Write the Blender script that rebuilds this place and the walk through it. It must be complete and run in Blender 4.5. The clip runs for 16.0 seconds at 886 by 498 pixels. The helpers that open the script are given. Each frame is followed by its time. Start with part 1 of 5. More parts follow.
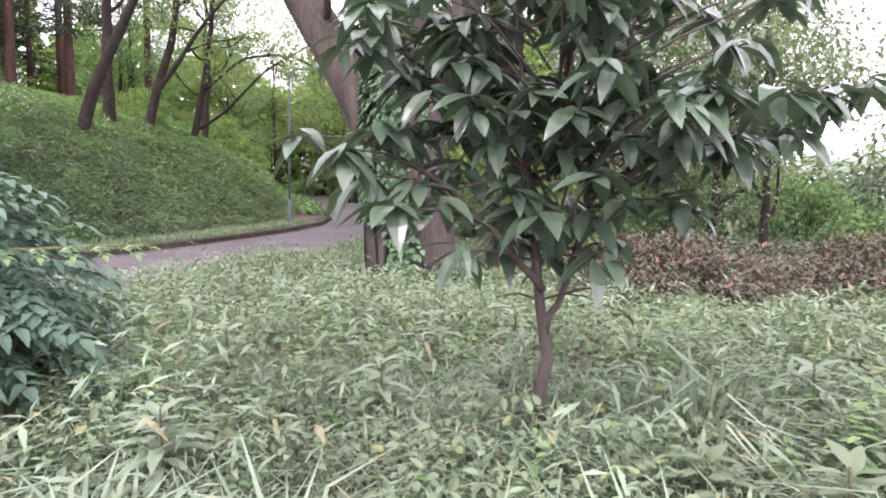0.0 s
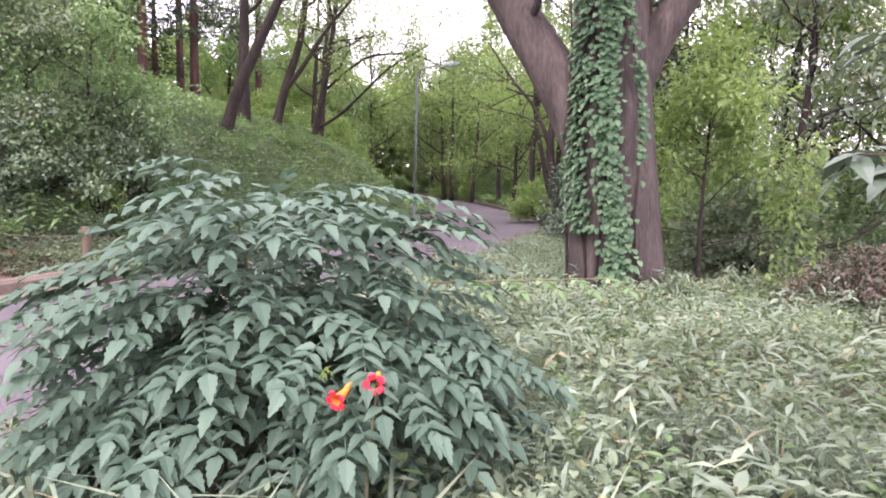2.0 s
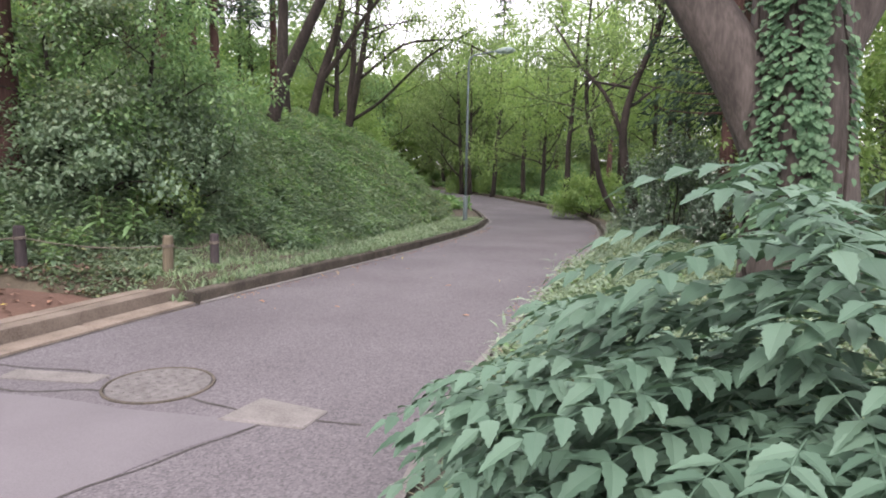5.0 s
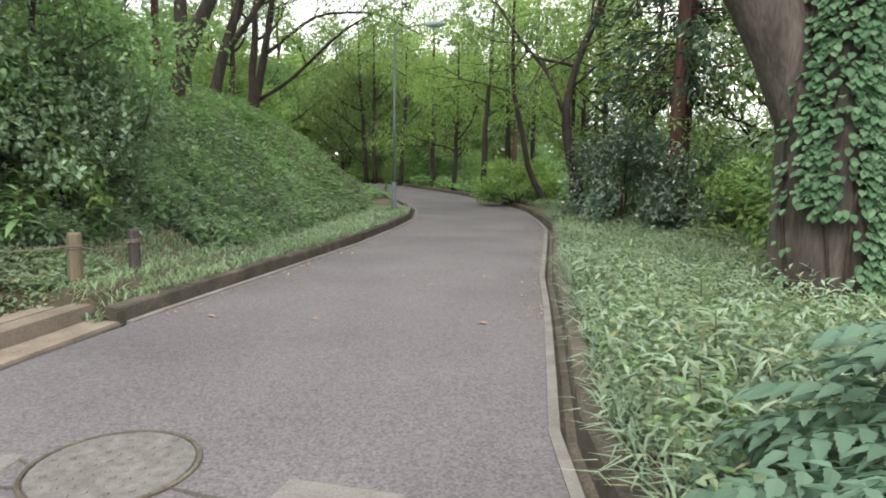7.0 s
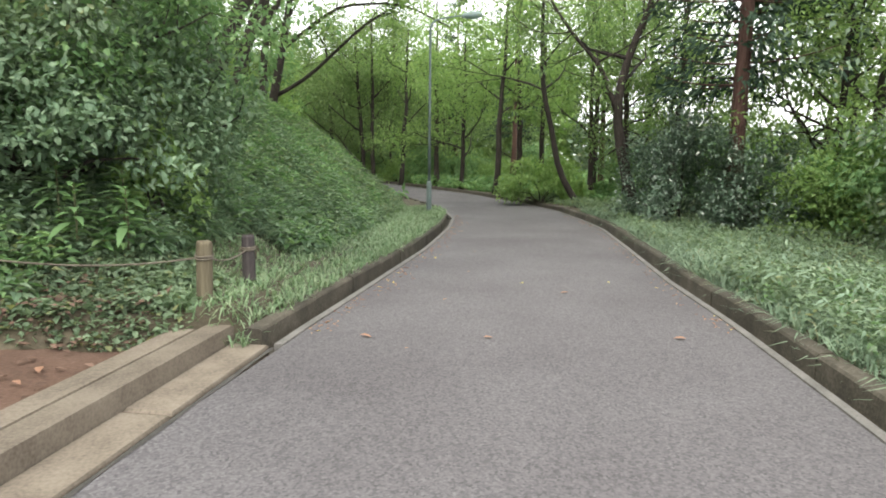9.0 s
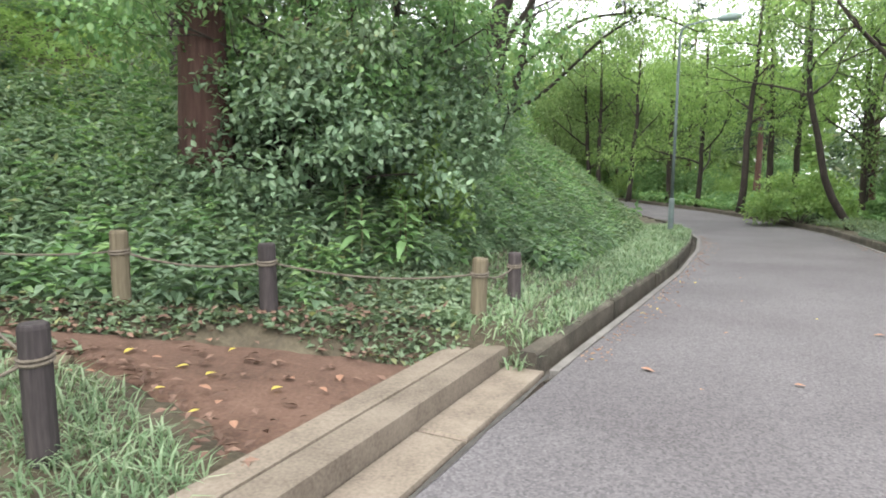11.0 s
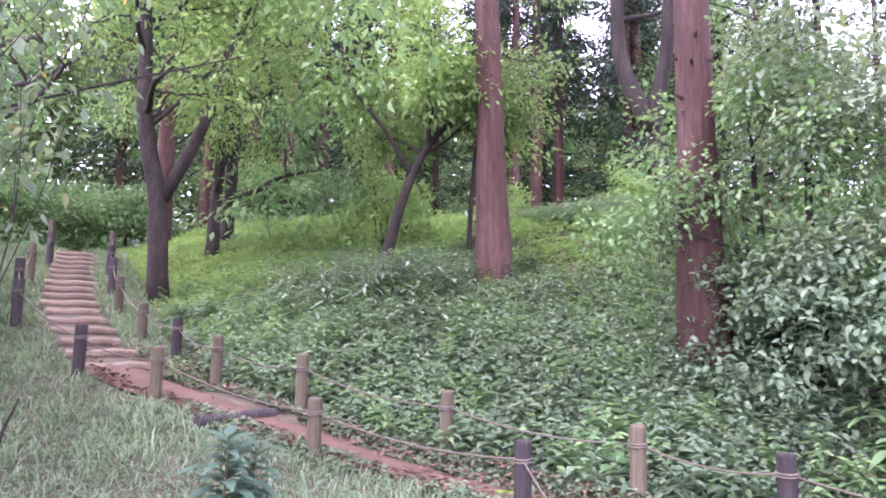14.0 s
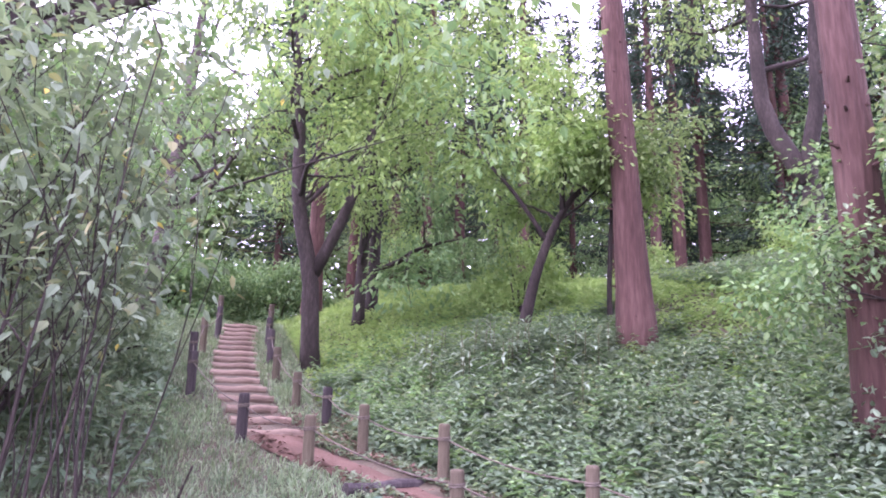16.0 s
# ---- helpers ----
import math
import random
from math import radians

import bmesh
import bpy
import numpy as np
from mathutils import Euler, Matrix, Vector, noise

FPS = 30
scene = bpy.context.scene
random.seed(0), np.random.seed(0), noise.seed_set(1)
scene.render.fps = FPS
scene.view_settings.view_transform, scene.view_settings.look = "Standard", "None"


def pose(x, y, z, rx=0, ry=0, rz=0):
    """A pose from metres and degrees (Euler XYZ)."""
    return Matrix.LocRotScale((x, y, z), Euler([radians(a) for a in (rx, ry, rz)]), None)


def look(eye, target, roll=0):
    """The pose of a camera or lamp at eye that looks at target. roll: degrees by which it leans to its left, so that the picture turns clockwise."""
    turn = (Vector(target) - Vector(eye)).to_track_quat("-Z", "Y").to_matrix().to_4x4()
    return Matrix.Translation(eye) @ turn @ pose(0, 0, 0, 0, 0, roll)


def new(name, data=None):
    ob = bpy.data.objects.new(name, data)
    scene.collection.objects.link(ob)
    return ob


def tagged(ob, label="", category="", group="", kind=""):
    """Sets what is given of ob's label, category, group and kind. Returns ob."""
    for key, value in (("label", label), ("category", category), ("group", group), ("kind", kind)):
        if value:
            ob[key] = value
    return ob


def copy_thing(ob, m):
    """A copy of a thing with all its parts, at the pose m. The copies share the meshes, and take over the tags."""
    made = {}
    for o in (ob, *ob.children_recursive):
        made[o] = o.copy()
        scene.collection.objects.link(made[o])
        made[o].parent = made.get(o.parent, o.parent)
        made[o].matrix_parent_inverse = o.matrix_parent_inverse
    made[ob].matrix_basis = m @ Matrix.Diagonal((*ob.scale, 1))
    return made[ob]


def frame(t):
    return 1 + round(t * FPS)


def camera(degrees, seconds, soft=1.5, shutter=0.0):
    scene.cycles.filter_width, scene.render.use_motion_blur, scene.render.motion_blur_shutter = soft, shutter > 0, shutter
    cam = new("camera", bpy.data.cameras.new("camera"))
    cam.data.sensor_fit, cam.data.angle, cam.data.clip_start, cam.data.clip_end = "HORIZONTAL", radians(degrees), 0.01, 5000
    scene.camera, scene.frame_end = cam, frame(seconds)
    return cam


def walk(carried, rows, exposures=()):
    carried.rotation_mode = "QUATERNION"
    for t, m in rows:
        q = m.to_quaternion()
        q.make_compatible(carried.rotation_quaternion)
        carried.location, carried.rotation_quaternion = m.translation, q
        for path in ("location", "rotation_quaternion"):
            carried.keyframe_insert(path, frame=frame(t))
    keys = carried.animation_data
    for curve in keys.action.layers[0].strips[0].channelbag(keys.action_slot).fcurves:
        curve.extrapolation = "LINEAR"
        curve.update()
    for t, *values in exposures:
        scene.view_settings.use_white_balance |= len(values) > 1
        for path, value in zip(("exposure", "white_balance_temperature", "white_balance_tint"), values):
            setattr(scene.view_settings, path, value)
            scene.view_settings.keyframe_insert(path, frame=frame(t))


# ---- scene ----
cam = camera(69.0, 16.0, soft=1.9)
PATH = [
    (0, (0.783, 0.273, 1.485), (0.61, 2.253, 1.259), 1.3),
    (0.5, (0.297, 0.266, 1.493), (0.034, 2.235, 1.261), 1.1),
    (1, (-0.072, 0.36, 1.508), (-0.407, 2.318, 1.271), 1.1),
    (1.5, (-0.54, 0.399, 1.529), (-0.901, 2.352, 1.291), 1.2),
    (2, (-0.94, 0.45, 1.545), (-1.318, 2.399, 1.302), 1.5),
    (2.5, (-1.315, 0.601, 1.534), (-1.704, 2.548, 1.29), 1.4),
    (3, (-1.678, 0.695, 1.559), (-2.083, 2.637, 1.312), 1.5),
    (3.5, (-1.889, 0.778, 1.582), (-2.301, 2.719, 1.329), 1.5),
    (4, (-2.252, 0.932, 1.603), (-2.643, 2.876, 1.342), 1.6),
    (4.2, (-2.402, 0.998, 1.603), (-2.784, 2.944, 1.341), 1.5),
    (6.3, (-3.601, 2.134, 1.433), (-3.746, 4.109, 1.152), 1.0),
    (6.5, (-3.718, 2.287, 1.428), (-3.811, 4.264, 1.143), 1.0),
    (7, (-4.124, 2.536, 1.376), (-4.118, 4.515, 1.087), 1.0),
    (7.5, (-4.648, 2.777, 1.311), (-4.586, 4.755, 1.024), 0.9),
    (8, (-5.162, 2.978, 1.313), (-5.064, 4.955, 1.03), 0.8),
    (8.2, (-5.306, 3.015, 1.301), (-5.199, 4.992, 1.019), 0.7),
    (10.3, (-6.012, 3.636, 1.31), (-6.141, 5.608, 1.0), 0.1),
    (10.5, (-6.05, 3.619, 1.304), (-6.298, 5.58, 0.997), 0.0),
    (11, (-6.187, 3.532, 1.295), (-6.74, 5.438, 1.047), 0.4),
    (11.5, (-6.276, 3.445, 1.321), (-7.176, 5.224, 1.169), 0.8),
    (12, (-6.334, 3.327, 1.385), (-7.508, 4.946, 1.329), 1.1),
    (12.5, (-6.344, 3.256, 1.435), (-7.714, 4.712, 1.486), 1.1),
    (13, (-6.35, 3.193, 1.471), (-7.828, 4.534, 1.599), 1.2),
    (13.5, (-6.348, 3.15, 1.505), (-7.902, 4.395, 1.685), 1.2),
    (14, (-6.333, 3.086, 1.533), (-7.953, 4.234, 1.773), 1.2),
    (14.5, (-6.323, 3.031, 1.535), (-7.999, 4.079, 1.841), 1.3),
    (15, (-6.313, 3.001, 1.531), (-8.033, 3.954, 1.89), 1.4),
    (15.5, (-6.298, 3.019, 1.533), (-8.068, 3.858, 1.937), 1.4),
    (16, (-6.276, 3.074, 1.568), (-8.077, 3.832, 1.995), 1.4),
]
walk(cam, [(t, look(eye, target, roll)) for t, eye, target, roll in PATH], [(0, 1.55, 6650, 31), (1.5, 1.65, 6650, 40), (4, 1.4, 6650, 30), (7, 1.22, 6950, 6), (10.5, 1.52, 6800, 3), (12.3, 2.0, 6050, 25), (14, 2.25, 5850, 46), (16, 2.22, 5800, 56)])

# ---- light ----

world = bpy.data.worlds.new("sky")
scene.world = world
world.use_nodes = True
wn = world.node_tree.nodes
sky = wn.new("ShaderNodeTexSky")
sky.sky_type, sky.sun_disc = "NISHITA", False
sky.sun_elevation, sky.sun_rotation = radians(52), radians(140)
sky.dust_density = 4.0
cloud = wn.new("ShaderNodeMixRGB")          # thin even cloud over the blue
cloud.inputs[0].default_value = 0.8
cloud.inputs[2].default_value = (9.6, 9.7, 10.4, 1)
world.node_tree.links.new(sky.outputs[0], cloud.inputs[1])
world.node_tree.links.new(cloud.outputs[0], wn["Background"].inputs[0])
wn["Background"].inputs[1].default_value = 0.15
sun = new("sun", bpy.data.lights.new("sun", "SUN"))
sun.data.energy, sun.data.angle, sun.data.color = 1.5, radians(25), (1.0, 0.96, 0.9)
sun.matrix_world = pose(0, 0, 30, 38, 0, 140 + 180)

# ---- materials ----


def base_mat(name, rough=0.8, spec=0.5):
    m = bpy.data.materials.new(name)
    m.use_nodes = True
    n, k = m.node_tree.nodes, m.node_tree.links
    b = n["Principled BSDF"]
    b.inputs["Roughness"].default_value = rough
    b.inputs["Specular IOR Level"].default_value = spec
    return m, n, k, b


def ramp(n, stops):
    r = n.new("ShaderNodeValToRGB")
    while len(r.color_ramp.elements) < len(stops):
        r.color_ramp.elements.new(0.5)
    for e, (p, c) in zip(r.color_ramp.elements, stops):
        e.position, e.color = p, (*c, 1)
    return r


def leaf_mat(name, dark, mid, light, rough=0.45, through_light=0.3, spec=0.28, odd=None):
    """Leaves whose tone differs from leaf to leaf, with some light passing through them."""
    m, n, k, b = base_mat(name, rough + 0.16, spec * 0.75)
    dark = tuple(0.5 * a + 0.5 * c for a, c in zip(dark, mid))
    light = tuple(0.6 * a + 0.4 * c for a, c in zip(light, mid))
    g = n.new("ShaderNodeNewGeometry")
    dark, mid, light = ((a * 1.26 + 0.02 * c, c * 1.2, e * 1.24 + 0.07 * c) for a, c, e in (dark, mid, light))
    stops = [(0.0, dark), (0.5, mid), (0.93, light)]
    if odd:
        stops.append((0.985, odd))
    r = ramp(n, stops)
    k.new(g.outputs["Random Per Island"], r.inputs[0])
    tex = n.new("ShaderNodeTexNoise")
    tex.inputs["Scale"].default_value = 0.9
    co = n.new("ShaderNodeTexCoord")
    k.new(co.outputs["Object"], tex.inputs["Vector"])
    tone = n.new("ShaderNodeMapRange")
    tone.inputs["From Min"].default_value, tone.inputs["From Max"].default_value = 0.3, 0.7
    tone.inputs["To Min"].default_value, tone.inputs["To Max"].default_value = 0.72, 1.32
    fine = n.new("ShaderNodeTexNoise")
    fine.inputs["Scale"].default_value = 4.5
    k.new(co.outputs["Object"], fine.inputs["Vector"])
    both = n.new("ShaderNodeMixRGB")
    both.inputs[0].default_value = 0.4
    k.new(tex.outputs["Fac"], both.inputs[1])
    k.new(fine.outputs["Fac"], both.inputs[2])
    k.new(both.outputs[0], tone.inputs["Value"])
    hsv = n.new("ShaderNodeHueSaturation")
    k.new(r.outputs[0], hsv.inputs["Color"])
    k.new(tone.outputs[0], hsv.inputs["Value"])
    k.new(hsv.outputs[0], b.inputs["Base Color"])
    t = n.new("ShaderNodeBsdfTranslucent")
    warm = n.new("ShaderNodeMixRGB")
    warm.blend_type = "MULTIPLY"
    warm.inputs[0].default_value = 1
    warm.inputs[2].default_value = (1.35, 1.4, 0.95, 1)
    k.new(hsv.outputs[0], warm.inputs[1])
    k.new(warm.outputs[0], t.inputs[0])
    mix = n.new("ShaderNodeMixShader")
    mix.inputs[0].default_value = through_light
    k.new(b.outputs[0], mix.inputs[1])
    k.new(t.outputs[0], mix.inputs[2])
    k.new(mix.outputs[0], n["Material Output"].inputs[0])
    return m


def rough_mat(name, stops, scale=6.0, fine=60.0, rough=0.85, bump=0.4, depth=0.01, stretch=(1, 1, 1), metal=0.0, vary=0.0, speck=None, spec=0.4):
    """A mottled surface: broad stains and fine grain, with relief; stretch below 1 draws the pattern out."""
    m, n, k, b = base_mat(name, rough, spec)
    b.inputs["Metallic"].default_value = metal
    co = n.new("ShaderNodeTexCoord")
    mp = n.new("ShaderNodeMapping")
    mp.inputs["Scale"].default_value = stretch
    k.new(co.outputs["Object"], mp.inputs["Vector"])
    a, f = n.new("ShaderNodeTexNoise"), n.new("ShaderNodeTexNoise")
    a.inputs["Scale"].default_value, a.inputs["Detail"].default_value = scale, 6
    f.inputs["Scale"].default_value, f.inputs["Detail"].default_value = fine, 4
    for tex in (a, f):
        k.new(mp.outputs[0], tex.inputs["Vector"])
    mx = n.new("ShaderNodeMath")
    mx.operation = "MULTIPLY_ADD"
    mx.inputs[1].default_value = 0.45
    k.new(f.outputs["Fac"], mx.inputs[0])
    sc = n.new("ShaderNodeMath")
    sc.operation = "MULTIPLY"
    sc.inputs[1].default_value = 0.55
    k.new(a.outputs["Fac"], sc.inputs[0])
    k.new(sc.outputs[0], mx.inputs[2])
    r = ramp(n, stops)
    k.new(mx.outputs[0], r.inputs[0])
    colour = r.outputs[0]
    if vary:
        oi = n.new("ShaderNodeObjectInfo")
        mr = n.new("ShaderNodeMapRange")
        mr.inputs["To Min"].default_value, mr.inputs["To Max"].default_value = 1 - vary, 1 + vary
        k.new(oi.outputs["Random"], mr.inputs["Value"])
        hs = n.new("ShaderNodeHueSaturation")
        k.new(colour, hs.inputs["Color"])
        k.new(mr.outputs[0], hs.inputs["Value"])
        colour = hs.outputs[0]
    if speck:
        v = n.new("ShaderNodeTexVoronoi")
        v.inputs["Scale"].default_value = speck[0]
        k.new(co.outputs["Object"], v.inputs["Vector"])
        sr = ramp(n, [(0.0, speck[1]), (1.0, speck[2])])
        k.new(v.outputs["Color"], sr.inputs[0])
        sm = n.new("ShaderNodeMixRGB")
        sm.blend_type = "MULTIPLY"
        sm.inputs[0].default_value = 1.0
        k.new(colour, sm.inputs[1])
        k.new(sr.outputs[0], sm.inputs[2])
        colour = sm.outputs[0]
    k.new(colour, b.inputs["Base Color"])
    bp = n.new("ShaderNodeBump")
    bp.inputs["Strength"].default_value, bp.inputs["Distance"].default_value = bump, depth
    k.new(mx.outputs[0], bp.inputs["Height"])
    k.new(bp.outputs[0], b.inputs["Normal"])
    return m


M = dict(
    soil=rough_mat("soil", [(0.3, (0.045, 0.037, 0.026)), (0.5, (0.075, 0.062, 0.042)), (0.7, (0.115, 0.1, 0.065))], 3, 40, 0.95, 0.8, 0.03),
    dirt=rough_mat("dirt", [(0.3, (0.05419, 0.03188, 0.02231)), (0.5, (0.09563, 0.05419, 0.03825)), (0.7, (0.1339, 0.08288, 0.06056))], 2.5, 45, 0.95, 0.7, 0.02),
    asphalt=rough_mat("asphalt", [(0.3, (0.066, 0.06, 0.064)), (0.5, (0.094, 0.089, 0.093)), (0.72, (0.13, 0.124, 0.129))], 0.6, 70, 0.9, 0.6, 0.008,
                      speck=(75, (0.62, 0.61, 0.63), (1.4, 1.37, 1.38)), spec=0.3),
    old_asphalt=rough_mat("old_asphalt", [(0.3, (0.084, 0.078, 0.083)), (0.5, (0.112, 0.104, 0.111)), (0.72, (0.14, 0.131, 0.139))], 1.1, 120, 0.8, 0.35, 0.004),
    concrete=rough_mat("concrete", [(0.3, (0.085, 0.068, 0.053)), (0.5, (0.158, 0.13, 0.103)), (0.7, (0.215, 0.182, 0.148))], 4, 60, 0.9, 0.6, 0.006, vary=0.1),
    strip=rough_mat("strip", [(0.3, (0.072, 0.067, 0.062)), (0.5, (0.13, 0.122, 0.115)), (0.7, (0.18, 0.168, 0.158))], 5, 70, 0.9, 0.4, 0.006),
    mossy=rough_mat("mossy", [(0.3, (0.02625, 0.0225, 0.018)), (0.5, (0.05625, 0.04875, 0.0375)), (0.72, (0.1125, 0.0975, 0.07875))], 4, 50, 0.95, 0.6, 0.012, vary=0.2),
    iron=rough_mat("iron", [(0.3, (0.05, 0.045, 0.043)), (0.5, (0.1, 0.094, 0.091)), (0.7, (0.17, 0.16, 0.156))], 14, 120, 0.7, 0.5, 0.004),
    seam=rough_mat("seam", [(0.3, (0.03, 0.028, 0.026)), (0.7, (0.07, 0.065, 0.06))], 9, 90, 0.95, 0.4, 0.004),
    cedar_bark=rough_mat("cedar_bark", [(0.3, (0.026, 0.0125, 0.01)), (0.5, (0.064, 0.033, 0.027)), (0.7, (0.112, 0.066, 0.056))], 7, 38, 0.95, 1.0, 0.03, (1, 1, 0.12), vary=0.2),
    dark_bark=rough_mat("dark_bark", [(0.3, (0.014, 0.011, 0.009)), (0.5, (0.029, 0.0225, 0.019)), (0.7, (0.062, 0.05, 0.043))], 8, 40, 0.95, 1.0, 0.025, (1, 1, 0.3), vary=0.25),
    grey_bark=rough_mat("grey_bark", [(0.3, (0.02754, 0.02295, 0.02065)), (0.5, (0.06885, 0.05738, 0.05049)), (0.72, (0.1285, 0.1079, 0.09639))], 6, 34, 0.95, 1.0, 0.03, (1, 1, 0.2)),
    tan_wood=rough_mat("tan_wood", [(0.3, (0.042, 0.034, 0.022)), (0.5, (0.092, 0.076, 0.05)), (0.7, (0.15, 0.127, 0.088))], 9, 60, 0.9, 0.6, 0.01, (1, 1, 0.1), vary=0.25),
    dark_wood=rough_mat("dark_wood", [(0.3, (0.016, 0.012, 0.013)), (0.5, (0.04, 0.033, 0.034)), (0.7, (0.085, 0.07, 0.07))], 9, 60, 0.9, 0.6, 0.01, (1, 1, 0.12), vary=0.25),
    log_wood=rough_mat("log_wood", [(0.3, (0.09, 0.06375, 0.045)), (0.5, (0.18, 0.1312, 0.0975)), (0.7, (0.285, 0.225, 0.18))], 8, 60, 0.9, 0.7, 0.012, (1, 0.15, 1), vary=0.2),
    rope=rough_mat("rope", [(0.3, (0.06, 0.05, 0.04)), (0.7, (0.17, 0.145, 0.115))], 30, 160, 0.95, 0.7, 0.004),
    steel=rough_mat("steel", [(0.3, (0.09, 0.12, 0.12)), (0.5, (0.13, 0.165, 0.165)), (0.7, (0.18, 0.215, 0.215))], 5, 80, 0.55, 0.15, 0.002, metal=0.2),
    lens=rough_mat("lens", [(0.3, (0.16, 0.22, 0.22)), (0.7, (0.24, 0.31, 0.3))], 5, 80, 0.3, 0.1, 0.002),
    stem=rough_mat("stem", [(0.3, (0.06, 0.06, 0.03)), (0.7, (0.16, 0.15, 0.08))], 20, 90, 0.8, 0.4, 0.004),
    moss=rough_mat("moss", [(0.3, (0.07, 0.1, 0.02)), (0.5, (0.14, 0.2, 0.03)), (0.7, (0.22, 0.3, 0.05))], 12, 120, 0.95, 0.8, 0.01),
    petal=rough_mat("petal", [(0.3, (0.62, 0.015, 0.03)), (0.7, (0.8, 0.04, 0.06))], 20, 90, 0.5, 0.2, 0.002),
    tube=rough_mat("tube", [(0.3, (0.75, 0.2, 0.03)), (0.7, (0.85, 0.33, 0.06))], 20, 90, 0.5, 0.2, 0.002),
)
L = dict(
    weed=leaf_mat("weed_leaf", (0.065, 0.105, 0.06), (0.115, 0.17, 0.095), (0.17, 0.24, 0.135), 0.42, 0.32, odd=(0.22, 0.23, 0.11)),
    pale=leaf_mat("pale_leaf", (0.075, 0.125, 0.075), (0.135, 0.2, 0.125), (0.2, 0.27, 0.165), 0.42, 0.2, odd=(0.25, 0.23, 0.14)),
    grass=leaf_mat("grass_blade", (0.06, 0.11, 0.05), (0.12, 0.19, 0.095), (0.24, 0.3, 0.18), 0.45, 0.25),
    bank=leaf_mat("bank_leaf", (0.06, 0.105, 0.06), (0.105, 0.17, 0.095), (0.18, 0.25, 0.15), 0.42, 0.32),
    lush=leaf_mat("lush_leaf", (0.055, 0.115, 0.045), (0.1, 0.19, 0.07), (0.19, 0.29, 0.115), 0.42, 0.36),
    bright=leaf_mat("bright_leaf", (0.095, 0.175, 0.05), (0.14, 0.23, 0.068), (0.21, 0.3, 0.11), 0.45, 0.48),
    canopy=leaf_mat("canopy_leaf", (0.055, 0.1, 0.035), (0.1, 0.162, 0.056), (0.165, 0.23, 0.09), 0.45, 0.45),
    crown=leaf_mat("crown_leaf", (0.045, 0.085, 0.03), (0.085, 0.145, 0.05), (0.15, 0.21, 0.08), 0.45, 0.35),
    vine=leaf_mat("vine_leaf", (0.034, 0.072, 0.044), (0.058, 0.112, 0.068), (0.092, 0.16, 0.102), 0.4, 0.2, 0.3),
    glossy=leaf_mat("glossy_leaf", (0.032, 0.06, 0.036), (0.052, 0.092, 0.054), (0.085, 0.135, 0.08), 0.12, 0.16, 1.0),
    ivy=leaf_mat("ivy_leaf", (0.03, 0.075, 0.035), (0.055, 0.12, 0.055), (0.1, 0.18, 0.085), 0.38, 0.15),
    conifer=leaf_mat("conifer_spray", (0.014, 0.03, 0.018), (0.024, 0.048, 0.027), (0.045, 0.075, 0.04), 0.6, 0.1),
    red=leaf_mat("reddish_leaf", (0.035, 0.045, 0.026), (0.068, 0.072, 0.046), (0.135, 0.105, 0.085), 0.4, 0.15, odd=(0.2, 0.1, 0.08)),
    fallen=leaf_mat("fallen_leaf", (0.1, 0.05, 0.03), (0.2, 0.115, 0.07), (0.36, 0.26, 0.16), 0.7, 0.1, odd=(0.6, 0.45, 0.12)),
    litter=leaf_mat("litter_leaf", (0.04, 0.028, 0.02), (0.085, 0.056, 0.038), (0.16, 0.11, 0.075), 0.7, 0.05),
    yellow=leaf_mat("yellow_leaf", (0.2, 0.22, 0.05), (0.36, 0.33, 0.06), (0.55, 0.42, 0.08), 0.5, 0.35),
)

# ---- mesh helpers ----
rng = np.random.default_rng(7)


def mesh_of(name, verts, quads, material, smooth=False):
    """A mesh of quads; a quad whose last two corners are the same is a triangle."""
    verts, quads = np.asarray(verts, np.float32), np.asarray(quads, np.int32)
    me = bpy.data.meshes.new(name)
    me.vertices.add(len(verts))
    me.vertices.foreach_set("co", verts.ravel())
    tri = quads[:, 2] == quads[:, 3]
    count = np.where(tri, 3, 4)
    start = np.concatenate([[0], np.cumsum(count)[:-1]]).astype(np.int32)
    keep = np.ones(quads.shape, bool)
    keep[tri, 3] = False
    me.loops.add(int(count.sum()))
    me.loops.foreach_set("vertex_index", quads[keep])
    me.polygons.add(len(quads))
    me.polygons.foreach_set("loop_start", start)
    me.polygons.foreach_set("use_smooth", np.full(len(quads), smooth))
    me.materials.append(material)
    me.update(calc_edges=True)
    return me


